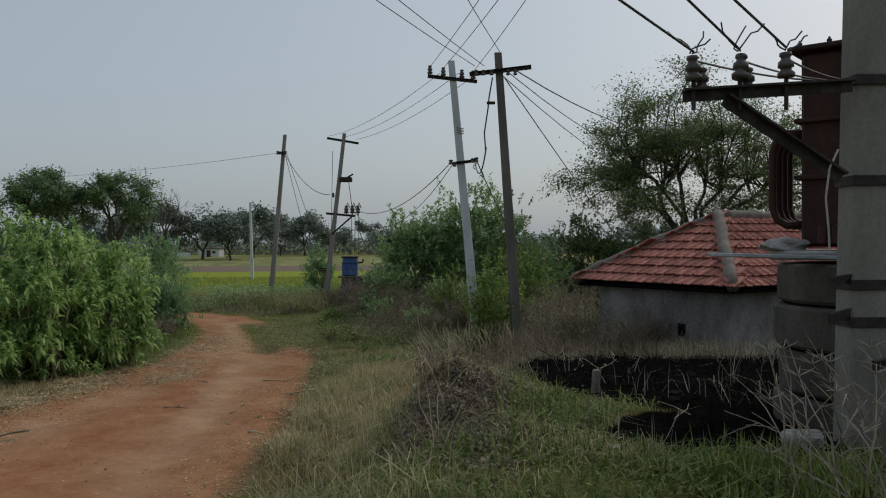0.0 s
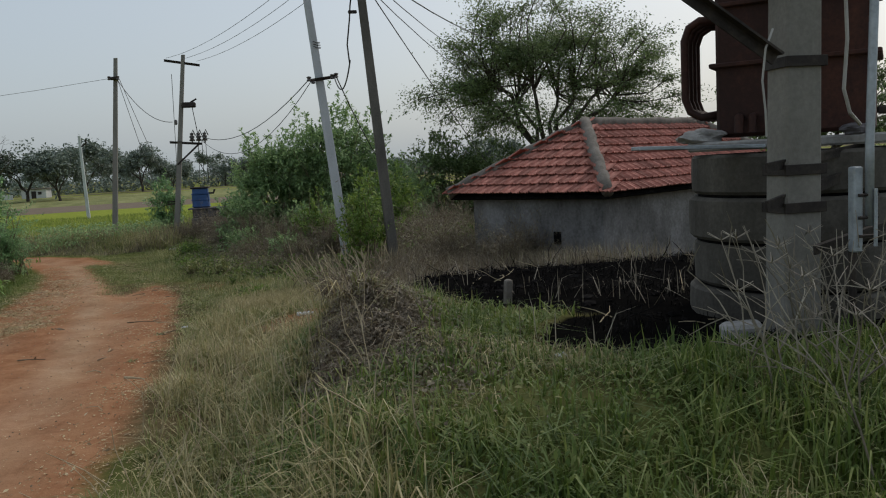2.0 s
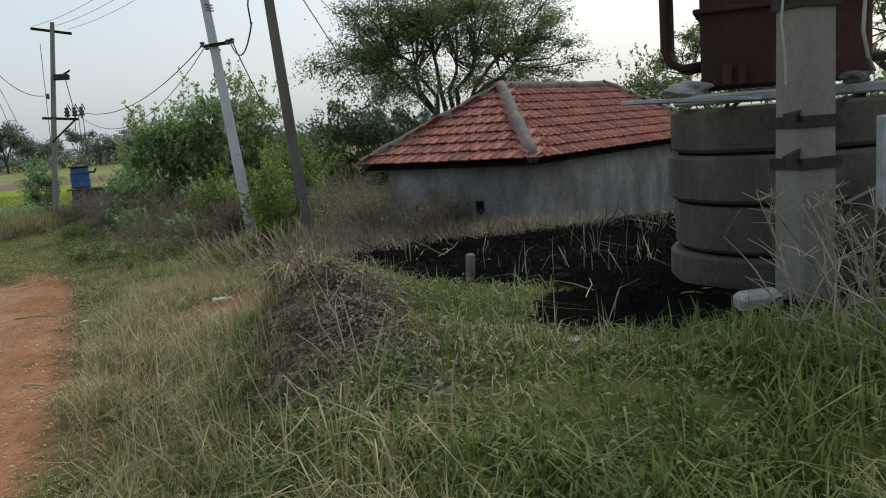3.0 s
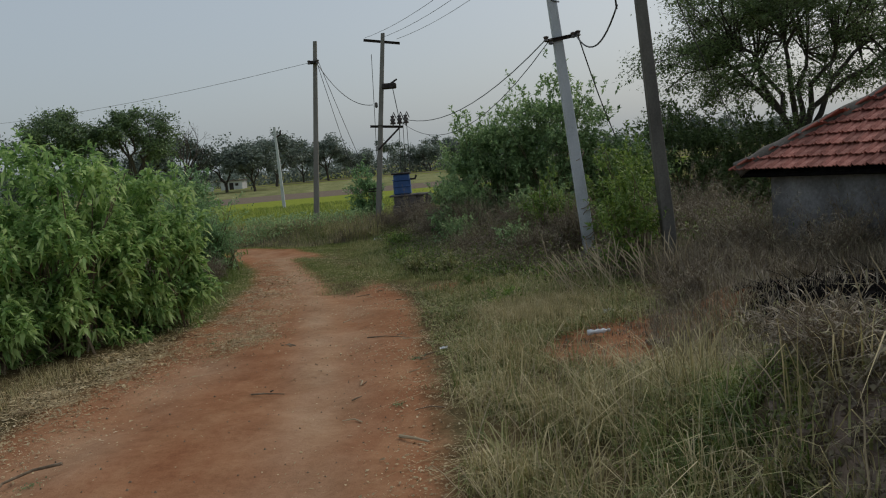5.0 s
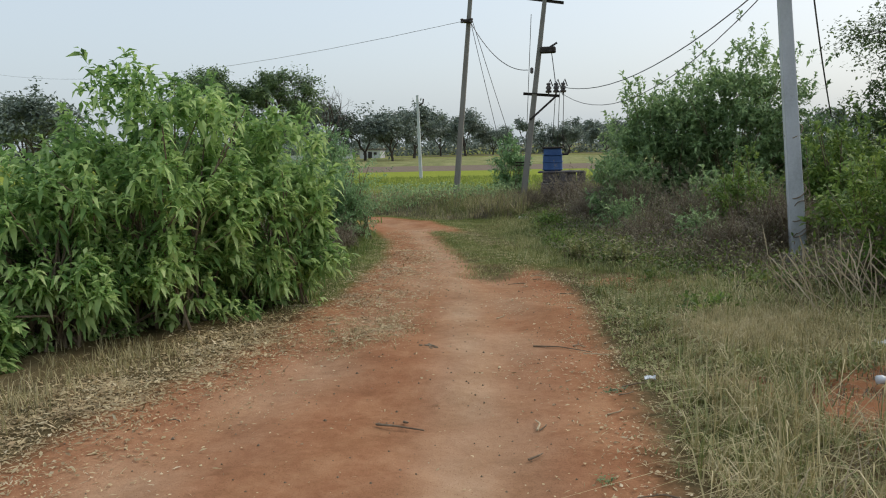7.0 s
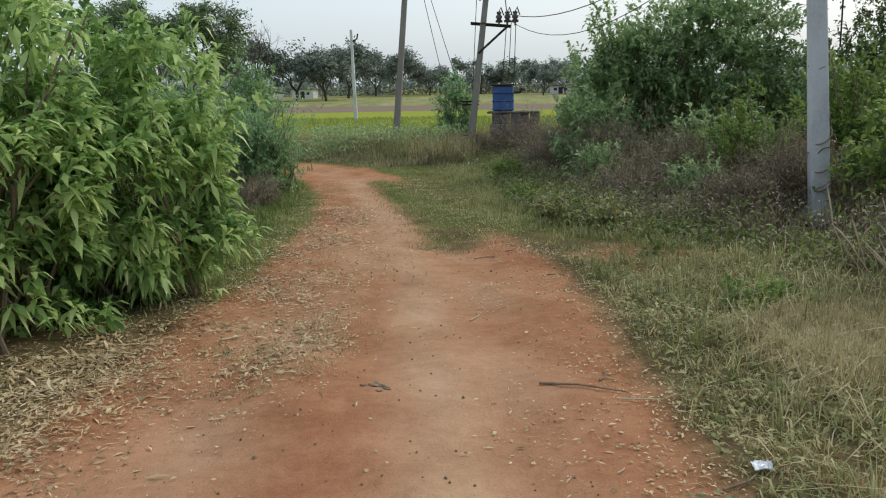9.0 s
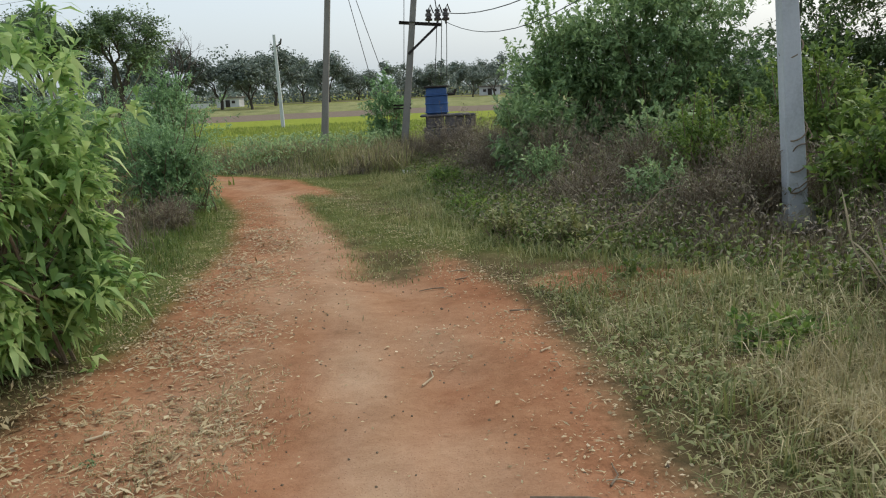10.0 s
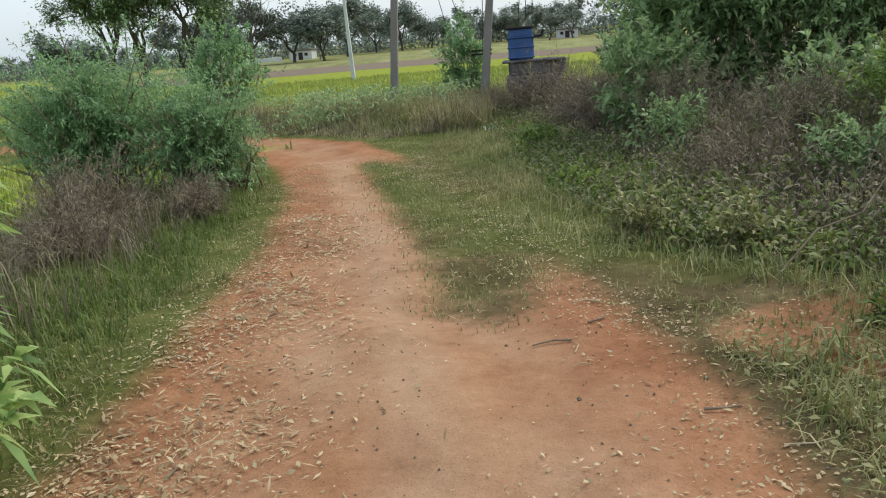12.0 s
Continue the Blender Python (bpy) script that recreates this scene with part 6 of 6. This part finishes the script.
# low dark growth under the distant trees
n = 26000
pos = np.column_stack([rg.uniform(-230, 70, n), rg.uniform(186, 200, n), rg.uniform(-1.0, 2.3, n)])
pos[:, 2] += 0.8 * wave(pos[:, 0], pos[:, 1], 0.13, 3)
# same leaf colour, with the haze of distance painted in
stuff("far_thicket", leaves_mesh("far_thicket", pos, rg.normal(0, 1, (n, 3)), 0.9, 0.5, "leaf_hazed", rg, 0.3), "haze-painted low thicket along the far field edge", "thicket")
# pale grass on the track's inner edge
p0 = scatter(1500, (-4.6, -3.5, 11.0, 13.4), lambda x, y: 0.8 * np.exp(-((x + 4.05) / 0.28) ** 2 - ((y - 12.2) / 0.7) ** 2) + 0 * x, rg)
stuff("pale_grass", blades_mesh("pale_grass", tufted(p0, 7, 0.04, rg), 0.035, 0.005, "grass_dry", rg, 1.4), "flattened pale grass on red earth", "grass")
# pale straw tuft on the verge
p0 = scatter(5200, (-1.7, 0.3, 10.9, 13.6), lambda x, y: smooth01(1.4 - np.hypot((x + 0.7) / 0.6, (y - 12.2) / 0.85)), rg)
stuff("straw_tuft", blades_mesh("straw_tuft", tufted(p0, 9, 0.05, rg), 0.17, 0.006, "grass_dry", rg, 1.0), "pale straw-coloured tuft of grass on the verge", "grass")
p0 = scatter(2600, (-2.2, 0.4, 10.6, 15), lambda x, y: 0.5 * (strip(x, y, ROAD) < -0.1) * (0.3 + 0.7 * smooth01(wave(x, y, 2.7, 4) * 2)), rg)
n = len(p0) * 6
pos = np.column_stack([np.repeat(p0, 6, 0) + rg.normal(0, 0.06, (n, 2)), rg.uniform(0.01, 0.10, n)])
pos[:, 2] += land(pos[:, 0], pos[:, 1])
stuff("low_herbs", leaves_mesh("low_herbs", pos, rg.normal(0, 1, (n, 3)) * [1, 1, 0.4], 0.05, 0.022, "grass_mixed", rg, 0.2), "low creeping herbs on the verge", "weed")

n = 13000
pos = np.column_stack([rg.normal(0.08, 0.28, n), rg.normal(5.4, 0.65, n), rg.uniform(0.0, 0.05, n)])
pos[:, 2] += land(pos[:, 0], pos[:, 1])
stuff("mound_leaves", leaves_mesh("mound_leaves", pos, rg.normal(0, 1, (n, 3)), 0.042, 0.02, "weed_brown", rg, 0.4), "small dry leaves clinging to the earth mound", "leaves")
p0 = scatter(60000, (-1.0, 3.4, 0.9, 8.0), lambda x, y: bank_green(x, y) * (0.2 + 0.8 * smooth01(0.5 + 1.4 * wave(x, y, 3.7, 1))), rg)
n = len(p0)
pos = np.column_stack([p0, land(p0[:, 0], p0[:, 1]) + rg.uniform(0.01, 0.085, n)])
stuff("bank_herbs", leaves_mesh("bank_herbs", pos, rg.normal(0, 1, (n, 3)) * [1, 1, 0.5], 0.04, 0.015, "grass_green", rg, 0.3), "small leafy herbs between grass on the bank", "weed")
# bleached stalks beside the transformer
rs = random.Random(91)
g = Geo()
for k in range(210):
    x, y = rs.uniform(1.5, 3.3), rs.uniform(2.5, 4.3)
    if x < 1.9 and y > 3.9:
        continue
    p = Vector((x, y, land1(x, y) - 0.02))
    d = Vector((rs.gauss(-0.1, 0.45), rs.gauss(-0.05, 0.3), 1)).normalized()
    pts, rad = [p], [0.0045]
    for q in range(5):
        d = (d + Vector((rs.gauss(0, 0.18), rs.gauss(0, 0.18), -0.05))).normalized()
        pts.append(pts[-1] + d * rs.uniform(0.08, 0.16))
        rad.append(0.0045 * (1 - q * 0.15))
        if rs.random() < 0.5:
            dd = (d + Vector((rs.gauss(0, 0.7), rs.gauss(0, 0.7), rs.gauss(0.1, 0.4)))).normalized()
            g.tube([pts[-1], pts[-1] + dd * 0.09, pts[-1] + dd * 0.17 + Vector((0, 0, -0.01))], [0.003, 0.0025, 0.0015], 3, cap=False)
    g.tube(pts, rad, 4, cap=False)
    if rs.random() < 0.35:
        for j in range(6):
            a = j * 1.05
            g.tube([pts[-1], pts[-1] + Vector((0.07 * math.cos(a), 0.07 * math.sin(a), 0.035))], [0.003, 0.0015], 3, cap=False)
stuff("bleached_stalks", g.mesh("bleached_stalks", "weed_grey"), "tangle of bleached dry stalks beside the transformer", "weed")
g = Geo()
for k in range(130):
    x, y = rs.uniform(-1.5, 0.2), rs.uniform(3.4, 8.8)
    p = Vector((x, y, land1(x, y) - 0.02))
    d = Vector((rs.gauss(0, 0.35), rs.gauss(0, 0.3), 1)).normalized()
    pts = [p]
    for q in range(4):
        d = (d + Vector((rs.gauss(0, 0.14), rs.gauss(0, 0.14), -0.04))).normalized()
        pts.append(pts[-1] + d * rs.uniform(0.06, 0.14))
    g.tube(pts, [0.004, 0.0036, 0.003, 0.0025, 0.0015], 4, cap=False)
for k in range(70):
    x, y = rs.uniform(-0.3, 1.3), rs.uniform(12.4, 14.0)
    p = Vector((x, y, land1(x, y) - 0.02))
    d = Vector((rs.gauss(-0.2, 0.3), rs.gauss(0, 0.2), 1)).normalized()
    pts = [p]
    for q in range(5):
        d = (d + Vector((rs.gauss(0, 0.12), rs.gauss(0, 0.1), -0.05))).normalized()
        pts.append(pts[-1] + d * rs.uniform(0.08, 0.17))
    g.tube(pts, [0.0045, 0.004, 0.0035, 0.006, 0.008, 0.002], 4, cap=False)
stuff("dry_stalks", g.mesh("dry_stalks", "straw"), "scattered pale grass stalks with seed heads", "weed")

# ---- brown weeds along the near rim of the scorched ground, short cover on the verge ----
p0 = scatter(1300, (0.1, 1.5, 7.0, 11.6), lambda x, y: smooth01(1 - np.abs(burnt(x, y) + 0.25) / 0.55), rg)
stuff("rim_weeds", blades_mesh("rim_weeds", tufted(p0, 9, 0.08, rg), np.repeat(rg.uniform(0.10, 0.30, len(p0)), 9), 0.006, "weed_brown", rg, 0.9), "dead brown weeds along the rim of scorched ground", "weed")
p0 = scatter(9000, (-2.4, 0.8, 9.0, 15.2), lambda x, y: smooth01((-strip(x, y, ROAD) - 0.02) / 0.35) * (0.35 + 0.65 * smooth01(0.5 + wave(x, y, 3.1, 3))) * (1 - 0.95 * smooth01(2 * (1.0 - ((x - 0.25) / 1.35) ** 2 - ((y - 10.3) / 1.05) ** 2))), rg)
stuff("verge_cover", blades_mesh("verge_cover", tufted(p0, 7, 0.06, rg), 0.05, 0.008, "grass_mixed", rg, 1.5), "short trodden half-dry grass covering the verge", "grass")
p0 = scatter(30000, (-5.4, -3.2, 12.4, 19.0), lambda x, y: np.exp(-((strip(x, y, ROAD) - 0.38) / 0.42) ** 2) * (x < np.interp(y, ROAD[:, 1], ROAD[:, 0]) + 0.15) * (0.25 + 0.75 * smooth01(0.5 + 1.2 * wave(x, y, 2.7, 8))), rg)
n = len(p0)
pos = np.column_stack([p0, land(p0[:, 0], p0[:, 1]) + 0.010])
stuff("track_straw", leaves_mesh("track_straw", pos, rg.normal(0, 1, (n, 3)) * [1, 1, 0.2], 0.05 * rg.choice([0.5, 1.0, 1.7], n), 0.010 * rg.choice([0.4, 1.0, 1.8], n, p=[0.45, 0.35, 0.2]), "litter", rg, 0.0), "pale straw bits strewn over the red track", "leaves")

# ---- scorched ground: charred stems and ash-grey twigs ----
g, gp = Geo(), Geo()
for k in range(260):
    a, q = rs.uniform(0, 6.28), rs.uniform(0, 1) ** 0.5
    x, y = 2.5 + 2.0 * q * math.cos(a), 8.0 + 3.3 * q * math.sin(a)
    if burnt(x, y) < 0.05 or math.hypot(x - 2.86, y - 5.3) < 0.75:
        continue
    p = Vector((x, y, land1(x, y) + 0.005))
    d = Vector((rs.gauss(0, 1), rs.gauss(0, 1), abs(rs.gauss(0, 0.3)))).normalized()
    tgt = gp if rs.random() < 0.16 else g
    pts = [p]
    for q2 in range(3):
        d = (d + Vector((rs.gauss(0, 0.3), rs.gauss(0, 0.3), rs.gauss(0, 0.15)))).normalized()
        pts.append(pts[-1] + d * rs.uniform(0.05, 0.14))
    tgt.tube(pts, [0.0045, 0.004, 0.003, 0.002], 4, cap=False)
p0 = scatter(5200, (0.3, 6.2, 4.0, 11.8), lambda x, y: smooth01(burnt(x, y) * 2.5) * (0.2 + 0.8 * smooth01(0.4 + 1.5 * wave(x, y, 2.9, 4))) * (np.hypot(x - 2.86, y - 5.3) > 0.75), rg)
stuff("burnt_stubble", blades_mesh("burnt_stubble", tufted(p0, 5, 0.05, rg), 0.075, 0.007, "char_and_shade", rg, 1.2), "burnt black grass stubble on scorched ground", "debris")
p0 = scatter(420, (0.3, 6.2, 4.2, 11.8), lambda x, y: (burnt(x, y) > 0.0) * (np.hypot(x - 2.86, y - 5.3) > 0.8) * smooth01(0.3 + 1.6 * wave(x, y, 1.7, 6)), rg)
stuff("singed_stalks", blades_mesh("singed_stalks", tufted(p0, 4, 0.07, rg), 0.24, 0.006, "weed_grey", rg, 0.9), "pale singed stalks left standing on scorched ground", "debris")
p0 = scatter(1500, (2.6, 6.4, 8.6, 12.2), lambda x, y: smooth01(1 - np.abs((x - 4.2) * 0.838 - (y - 11.9) * 0.545 + 0.0) / 1.4) * (burnt(x, y) > -0.6) * 0.5, rg)
stuff("wall_foot_weeds", blades_mesh("wall_foot_weeds", tufted(p0, 5, 0.08, rg), 0.30, 0.006, "weed_brown", rg, 0.7), "thin dead weeds standing before the hut wall", "weed")
stuff("charred_stems", g.mesh("charred_stems", "char_and_shade"), "charred black plant stems on scorched ground", "debris")
stuff("ash_twigs", gp.mesh("ash_twigs", "straw"), "pale half-burnt twigs on scorched ground", "debris")
g = Geo()
for k in range(260):
    a, q = rs.uniform(0, 6.28), rs.uniform(0, 1) ** 0.5
    x, y = 2.5 + 2.0 * q * math.cos(a), 8.0 + 3.3 * q * math.sin(a)
    if burnt(x, y) < 0.0:
        continue
    s = rs.uniform(0.015, 0.05)
    g.lump((x, y, land1(x, y) + s * 0.2), (s, s, s * 0.5), rs, 1, 0.35)
stuff("charred_clods", g.mesh("charred_clods", "char_and_shade"), "black burnt clods and ash on scorched ground", "debris")

single("pale_block", Geo().box((0, 0, 0), (0.21, 0.12, 0.085), pose(1.93, 4.42, land1(1.93, 4.42) + 0.03, 6, -4, -20), 0.018), "stone", "pale broken concrete block on scorched ground", "block")
single("marker_post", Geo().box((0, 0, 0), (0.055, 0.055, 0.26), pose(1.19, 6.4, land1(1.19, 6.4) + 0.05, 2, 3, 20), 0.01), "cement", "short grey concrete marker post on scorched ground", "post")
# clods of the crumbling mound
g = Geo()
for k in range(240):
    x, y = rs.gauss(0.0, 0.2), rs.gauss(5.6, 0.45)
    s = rs.uniform(0.008, 0.034)
    g.lump((x, y, land1(x, y) + s * 0.2), (s, s, s * 0.7), rs, 1, 0.3)
stuff("earth_clods", g.mesh("earth_clods", "mound"), "crumbling grey-brown clods on the earth mound", "soil")


# ---- things lying on the track ----
def stick(pts, r, label, mat="wood", name="twig"):
    ps = [Vector((x, y, land1(x, y) + r + 0.004 + dz)) for x, y, dz in pts]
    single(name, Geo().tube(ps, [r * (1 - 0.5 * i / max(1, len(ps) - 1)) for i in range(len(ps))], 7), mat, label, "twig", "twigs on the track")


stick(((-3.27, 9.57, 0), (-3.15, 9.53, 0.01), (-2.98, 9.50, 0)), 0.008, "dry brown twig lying on red earth")
stick(((-3.13, 9.66, 0), (-3.10, 9.58, 0.02), (-3.08, 9.54, 0.03)), 0.009, "short crooked twig lying on red earth")
stick(((-4.02, 7.95, 0.04), (-4.20, 7.93, 0.05), (-4.32, 7.80, 0.03), (-4.30, 7.66, 0.01), (-4.24, 7.60, 0)), 0.011, "thick bent branch stub lying on the track edge")
stick(((-2.55, 11.56, 0), (-2.35, 11.54, 0.004), (-2.10, 11.53, 0)), 0.007, "long straight dark stick on red earth")
stick(((-1.95, 8.20, 0), (-1.85, 8.12, 0.01), (-1.75, 8.02, 0)), 0.013, "pale split stalk lying on the verge", "straw")
stick(((-2.35, 13.3, 0), (-2.28, 13.42, 0.0)), 0.006, "pale dry stalk on red earth", "straw")
stick(((-4.45, 12.2, 0), (-4.36, 12.32, 0.0)), 0.007, "pale dry stalk on red earth", "straw")
stick(((-3.0, 12.9, 0), (-2.95, 13.05, 0.01), (-2.97, 13.2, 0.0)), 0.006, "pale dry stalk on red earth", "straw")
for k in range(34):
    side = rs.random() < 0.6
    y = rs.uniform(6, 16)
    x = np.interp(y, ROAD[:, 1], ROAD[:, 0]) + (1 if side else -1) * np.interp(y, ROAD[:, 1], ROAD[:, 2]) * rs.uniform(0.6, 1.05)
    a, ln = rs.uniform(0, 3.14), rs.uniform(0.06, 0.22)
    stick(((x, y, 0), (x + ln * 0.5 * math.cos(a), y + ln * 0.5 * math.sin(a), 0.006), (x + ln * math.cos(a + 0.3), y + ln * math.sin(a + 0.3), 0)), rs.uniform(0.003, 0.007), "small dry stalk scattered on the track edge", "straw" if rs.random() < 0.6 else "wood")
# bare fallen branches against the scrub
for pts, r in ((((-1.75, 15.9, 0.05), (-1.5, 16.1, 0.26), (-1.2, 16.25, 0.34), (-0.9, 16.6, 0.55), (-0.62, 16.8, 0.58)), 0.007), (((-0.35, 14.8, 0.06), (0.05, 14.55, 0.10), (0.5, 14.2, 0.04)), 0.014), (((-0.1, 14.2, 0.12), (0.35, 14.0, 0.2), (0.8, 13.7, 0.06)), 0.012)):
    stick(pts, r, "bare grey fallen branch leaning in the weeds", "wood", "fallen_branch")
# dark clods and a flattened clump on the track
for (x, y, s) in ((-3.36, 11.46, 0.034), (-3.30, 11.43, 0.022), (-3.42, 11.43, 0.018), (-3.33, 11.39, 0.014), (0.2, 9.95, 0.12), (0.32, 10.05, 0.10), (0.12, 10.1, 0.07)):
    single("clod", Geo().lump((x, y, land1(x, y) + s * 0.12), (s, s * 0.7, s * 0.32), rs, 2, 0.45), "wood" if s < 0.05 else "mound", "dark crumbled clod of earth on the ground", "clod", "clods")


def crushed_bottle():
    x, y = -0.25, 10.58
    e = thing("plastic_bottle", (x, y, land1(x, y) + 0.045), "crushed clear plastic bottle lying on red earth", "bottle", turn=12)
    prof = [(0.010, 0.0), (0.027, 0.005), (0.028, 0.04), (0.014, 0.07), (0.026, 0.10), (0.016, 0.13), (0.026, 0.155), (0.012, 0.185), (0.011, 0.20)]
    part("body", Geo().turned((-0.14, 0, 0), prof, 12, Euler((0, radians(90), 0)).to_matrix()), "plastic", e, smooth=True)
    part("cap", Geo().turned((0.058, 0, 0), [(0.017, 0), (0.017, 0.022), (0.012, 0.024)], 12, Euler((0, radians(90), 0)).to_matrix()), "far_plaster", e, "white screw cap")


crushed_bottle()


def crumpled(at, s, label):
    g = Geo()
    k = 9
    vs = [(at[0] + s * (i / k - 0.5) + 0.02 * noise.noise(Vector((i, j, 1))), at[1] + s * (j / k - 0.5), land1(at[0], at[1]) + 0.03 + 0.5 * s * abs(noise.noise(Vector((i * 0.55, j * 0.55, at[0]))))) for j in range(k + 1) for i in range(k + 1)]
    fs = [(j * (k + 1) + i, j * (k + 1) + i + 1, (j + 1) * (k + 1) + i + 1, (j + 1) * (k + 1) + i) for j in range(k) for i in range(k)]
    ob = single("plastic_scrap", g.add(vs, fs), "plastic", label, "litter", "litter scraps")
    md = ob.modifiers.new("thick", "SOLIDIFY")
    md.thickness = 0.004


crumpled((-3.99, 26.8), 0.30, "white crumpled plastic bag in the weeds")
crumpled((-1.72, 10.63), 0.07, "small white plastic scrap on the verge")
crumpled((0.9, 4.33), 0.05, "small white scrap in green grass")
crumpled((0.0, 11.6), 0.12, "white plastic scrap beside the weeds")


# small sprigs growing on the track
for i, (x, y, s) in enumerate(((-2.02, 8.9, 0.055), (-4.34, 12.0, 0.05), (-1.95, 10.35, 0.07), (-4.12, 7.75, 0.05))):
    n = 46
    q = np.column_stack([rg.normal(0, s * 0.55, (n, 2)) + [x, y], rg.uniform(0.002, s * 0.5, n)])
    q[:, 2] += land(q[:, 0], q[:, 1])
    stuff("sprig", leaves_mesh("sprig", q, rg.normal(0, 1, (n, 3)) * [1, 1, 0.5], s * 0.55, s * 0.18, "leaf_tree", rg, 0.3), "small dark green sprig lying on red earth", "sprig")


# fallen leaves
def leaf_fall(x, y):
    r = strip(x, y, ROAD)
    left = x < np.interp(y, ROAD[:, 1], ROAD[:, 0])
    a = np.exp(-((r - np.where(left, 0.15, 0.0)) / np.where(left, 0.5, 0.36)) ** 2) * np.where(left, 1.0, 0.85)
    b = np.exp(-((r - 0.55) / 0.35) ** 2) * 0.28 * smooth01(wave(x, y, 1.9, 8) * 2)
    c = np.exp(-((x + 4.05) / 0.3) ** 2 - ((y - 12.1) / 0.75) ** 2) * 1.6
    d = np.exp(-((x + 5.1 - (y - 9.5) * 0.12) / 0.75) ** 2 - ((y - 9.3) / 1.6) ** 2)
    e = np.exp(-((x + 2.2) / 0.5) ** 2 - ((y - 15.2) / 0.4) ** 2) * 0.5
    f = np.exp(-((x + 1.5) / 0.7) ** 2 - ((y - 14.0) / 0.9) ** 2) * 0.7
    h = np.exp(-((x - 0.0) / 0.9) ** 2 - ((y - 10.2) / 0.7) ** 2) * 0.35
    return np.clip(np.maximum.reduce([h, a * (0.35 + 0.65 * smooth01(0.5 + wave(x, y, 3.1, 2))), b, c, d, e, f]) + 0.015, 0, 1)


p0 = scatter(210000, (-6.6, 0.9, 5.0, 24), leaf_fall, rg)
n = len(p0)
pos = np.column_stack([p0, land(p0[:, 0], p0[:, 1]) + 0.008])
dd = rg.normal(0, 1, (n, 3)) * [1, 1, 0.22]
stuff("fallen_leaves", leaves_mesh("fallen_leaves", pos, dd, 0.036 * rg.choice([0.45, 0.8, 1.3], n, p=[0.4, 0.4, 0.2]), 0.012 * rg.choice([0.3, 0.9, 1.5], n, p=[0.45, 0.35, 0.2]), "litter", rg, 0.0), "dry fallen leaves strewn along the track edges", "leaves")
p0 = scatter(110000, (-6.4, -3.9, 6.0, 12.6), lambda x, y: np.exp(-((strip(x, y, ROAD) + 0.22) / 0.42) ** 2) * (0.25 + 0.75 * smooth01(0.4 + wave(x, y, 2.9, 6))) * (x < -3.9), rg)
n = len(p0)
pos = np.column_stack([p0, land(p0[:, 0], p0[:, 1]) + 0.010])
stuff("straw_litter", leaves_mesh("straw_litter", pos, rg.normal(0, 1, (n, 3)) * [1, 1, 0.25], 0.055 * rg.choice([0.5, 1.0, 1.6], n), 0.010 * rg.choice([0.35, 1.0, 1.8], n, p=[0.5, 0.3, 0.2]), "litter", rg, 0.0), "pale straw and leaf litter beside the shrubs", "leaves")
p0 = scatter(700, (-6.6, -4.9, 8.0, 11.5), lambda x, y: np.exp(-((strip(x, y, ROAD) + 0.75) / 0.3) ** 2), rg)
q0 = scatter(9000, (-4.9, -3.4, 10.4, 13.8), lambda x, y: np.exp(-((x + 4.05 + 0.1 * wave(x, y, 4, 1)) / 0.24) ** 2 - ((y - 12.15) / 0.7) ** 2) * (0.3 + 0.7 * smooth01(0.5 + wave(x, y, 6.1, 3))), rg)
q1 = scatter(5000, (-5.3, -4.2, 9.6, 12.0), lambda x, y: np.exp(-((x + 4.75 - (y - 10.8) * 0.1) / 0.2) ** 2 - ((y - 10.8) / 0.6) ** 2), rg)
q0 = np.concatenate([q0, q1])
n = len(q0)
pos = np.column_stack([q0, land(q0[:, 0], q0[:, 1]) + 0.010])
stuff("straw_patch", leaves_mesh("straw_patch", pos, rg.normal(0, 1, (n, 3)) * [1, 1, 0.2], 0.06 * rg.choice([0.5, 1.0, 1.5], n), 0.012 * rg.choice([0.4, 1.0, 1.7], n, p=[0.4, 0.35, 0.25]), "litter", rg, 0.0), "patch of pale straw strewn on red earth", "leaves")
p9 = scatter(2000, (-1.2, 2.2, 9.2, 11.8), lambda x, y: 0.55 * (0.25 + 0.75 * smooth01(0.5 + wave(x, y, 3.3, 5))) + 0 * x, rg)
stuff("sparse_weeds", blades_mesh("sparse_weeds", tufted(p9, 5, 0.05, rg), 0.075, 0.006, "weed_brown", rg, 1.2), "sparse dead weeds over bare red earth", "weed")
stuff("shrub_foot_grass", blades_mesh("shrub_foot_grass", tufted(p0, 8, 0.05, rg), 0.13, 0.006, "grass_dry", rg, 0.9), "dry grass at the foot of the shrubs", "grass")
g = Geo()
for k in range(1500):
    y = rs.uniform(5, 22)
    x = np.interp(y, ROAD[:, 1], ROAD[:, 0]) + np.interp(y, ROAD[:, 1], ROAD[:, 2]) * rs.uniform(-1.1, 1.1)
    s = rs.uniform(0.0025, 0.008) * (1.6 if rs.random() < 0.08 else 1)
    z = land1(x, y) + s * 0.3
    a = rs.uniform(0, 3)
    q = [(x + s * math.cos(a + t), y + s * math.sin(a + t), z) for t in (0, 1.57, 3.14, 4.71)] + [(x, y, z + s * 0.9), (x, y, z - s)]
    g.add(q, [(0, 1, 4), (1, 2, 4), (2, 3, 4), (3, 0, 4), (1, 0, 5), (2, 1, 5), (3, 2, 5), (0, 3, 5)])
stuff("pebbles", g.mesh("pebbles", "wood"), "small dark pebbles and crumbs on red earth", "gravel")
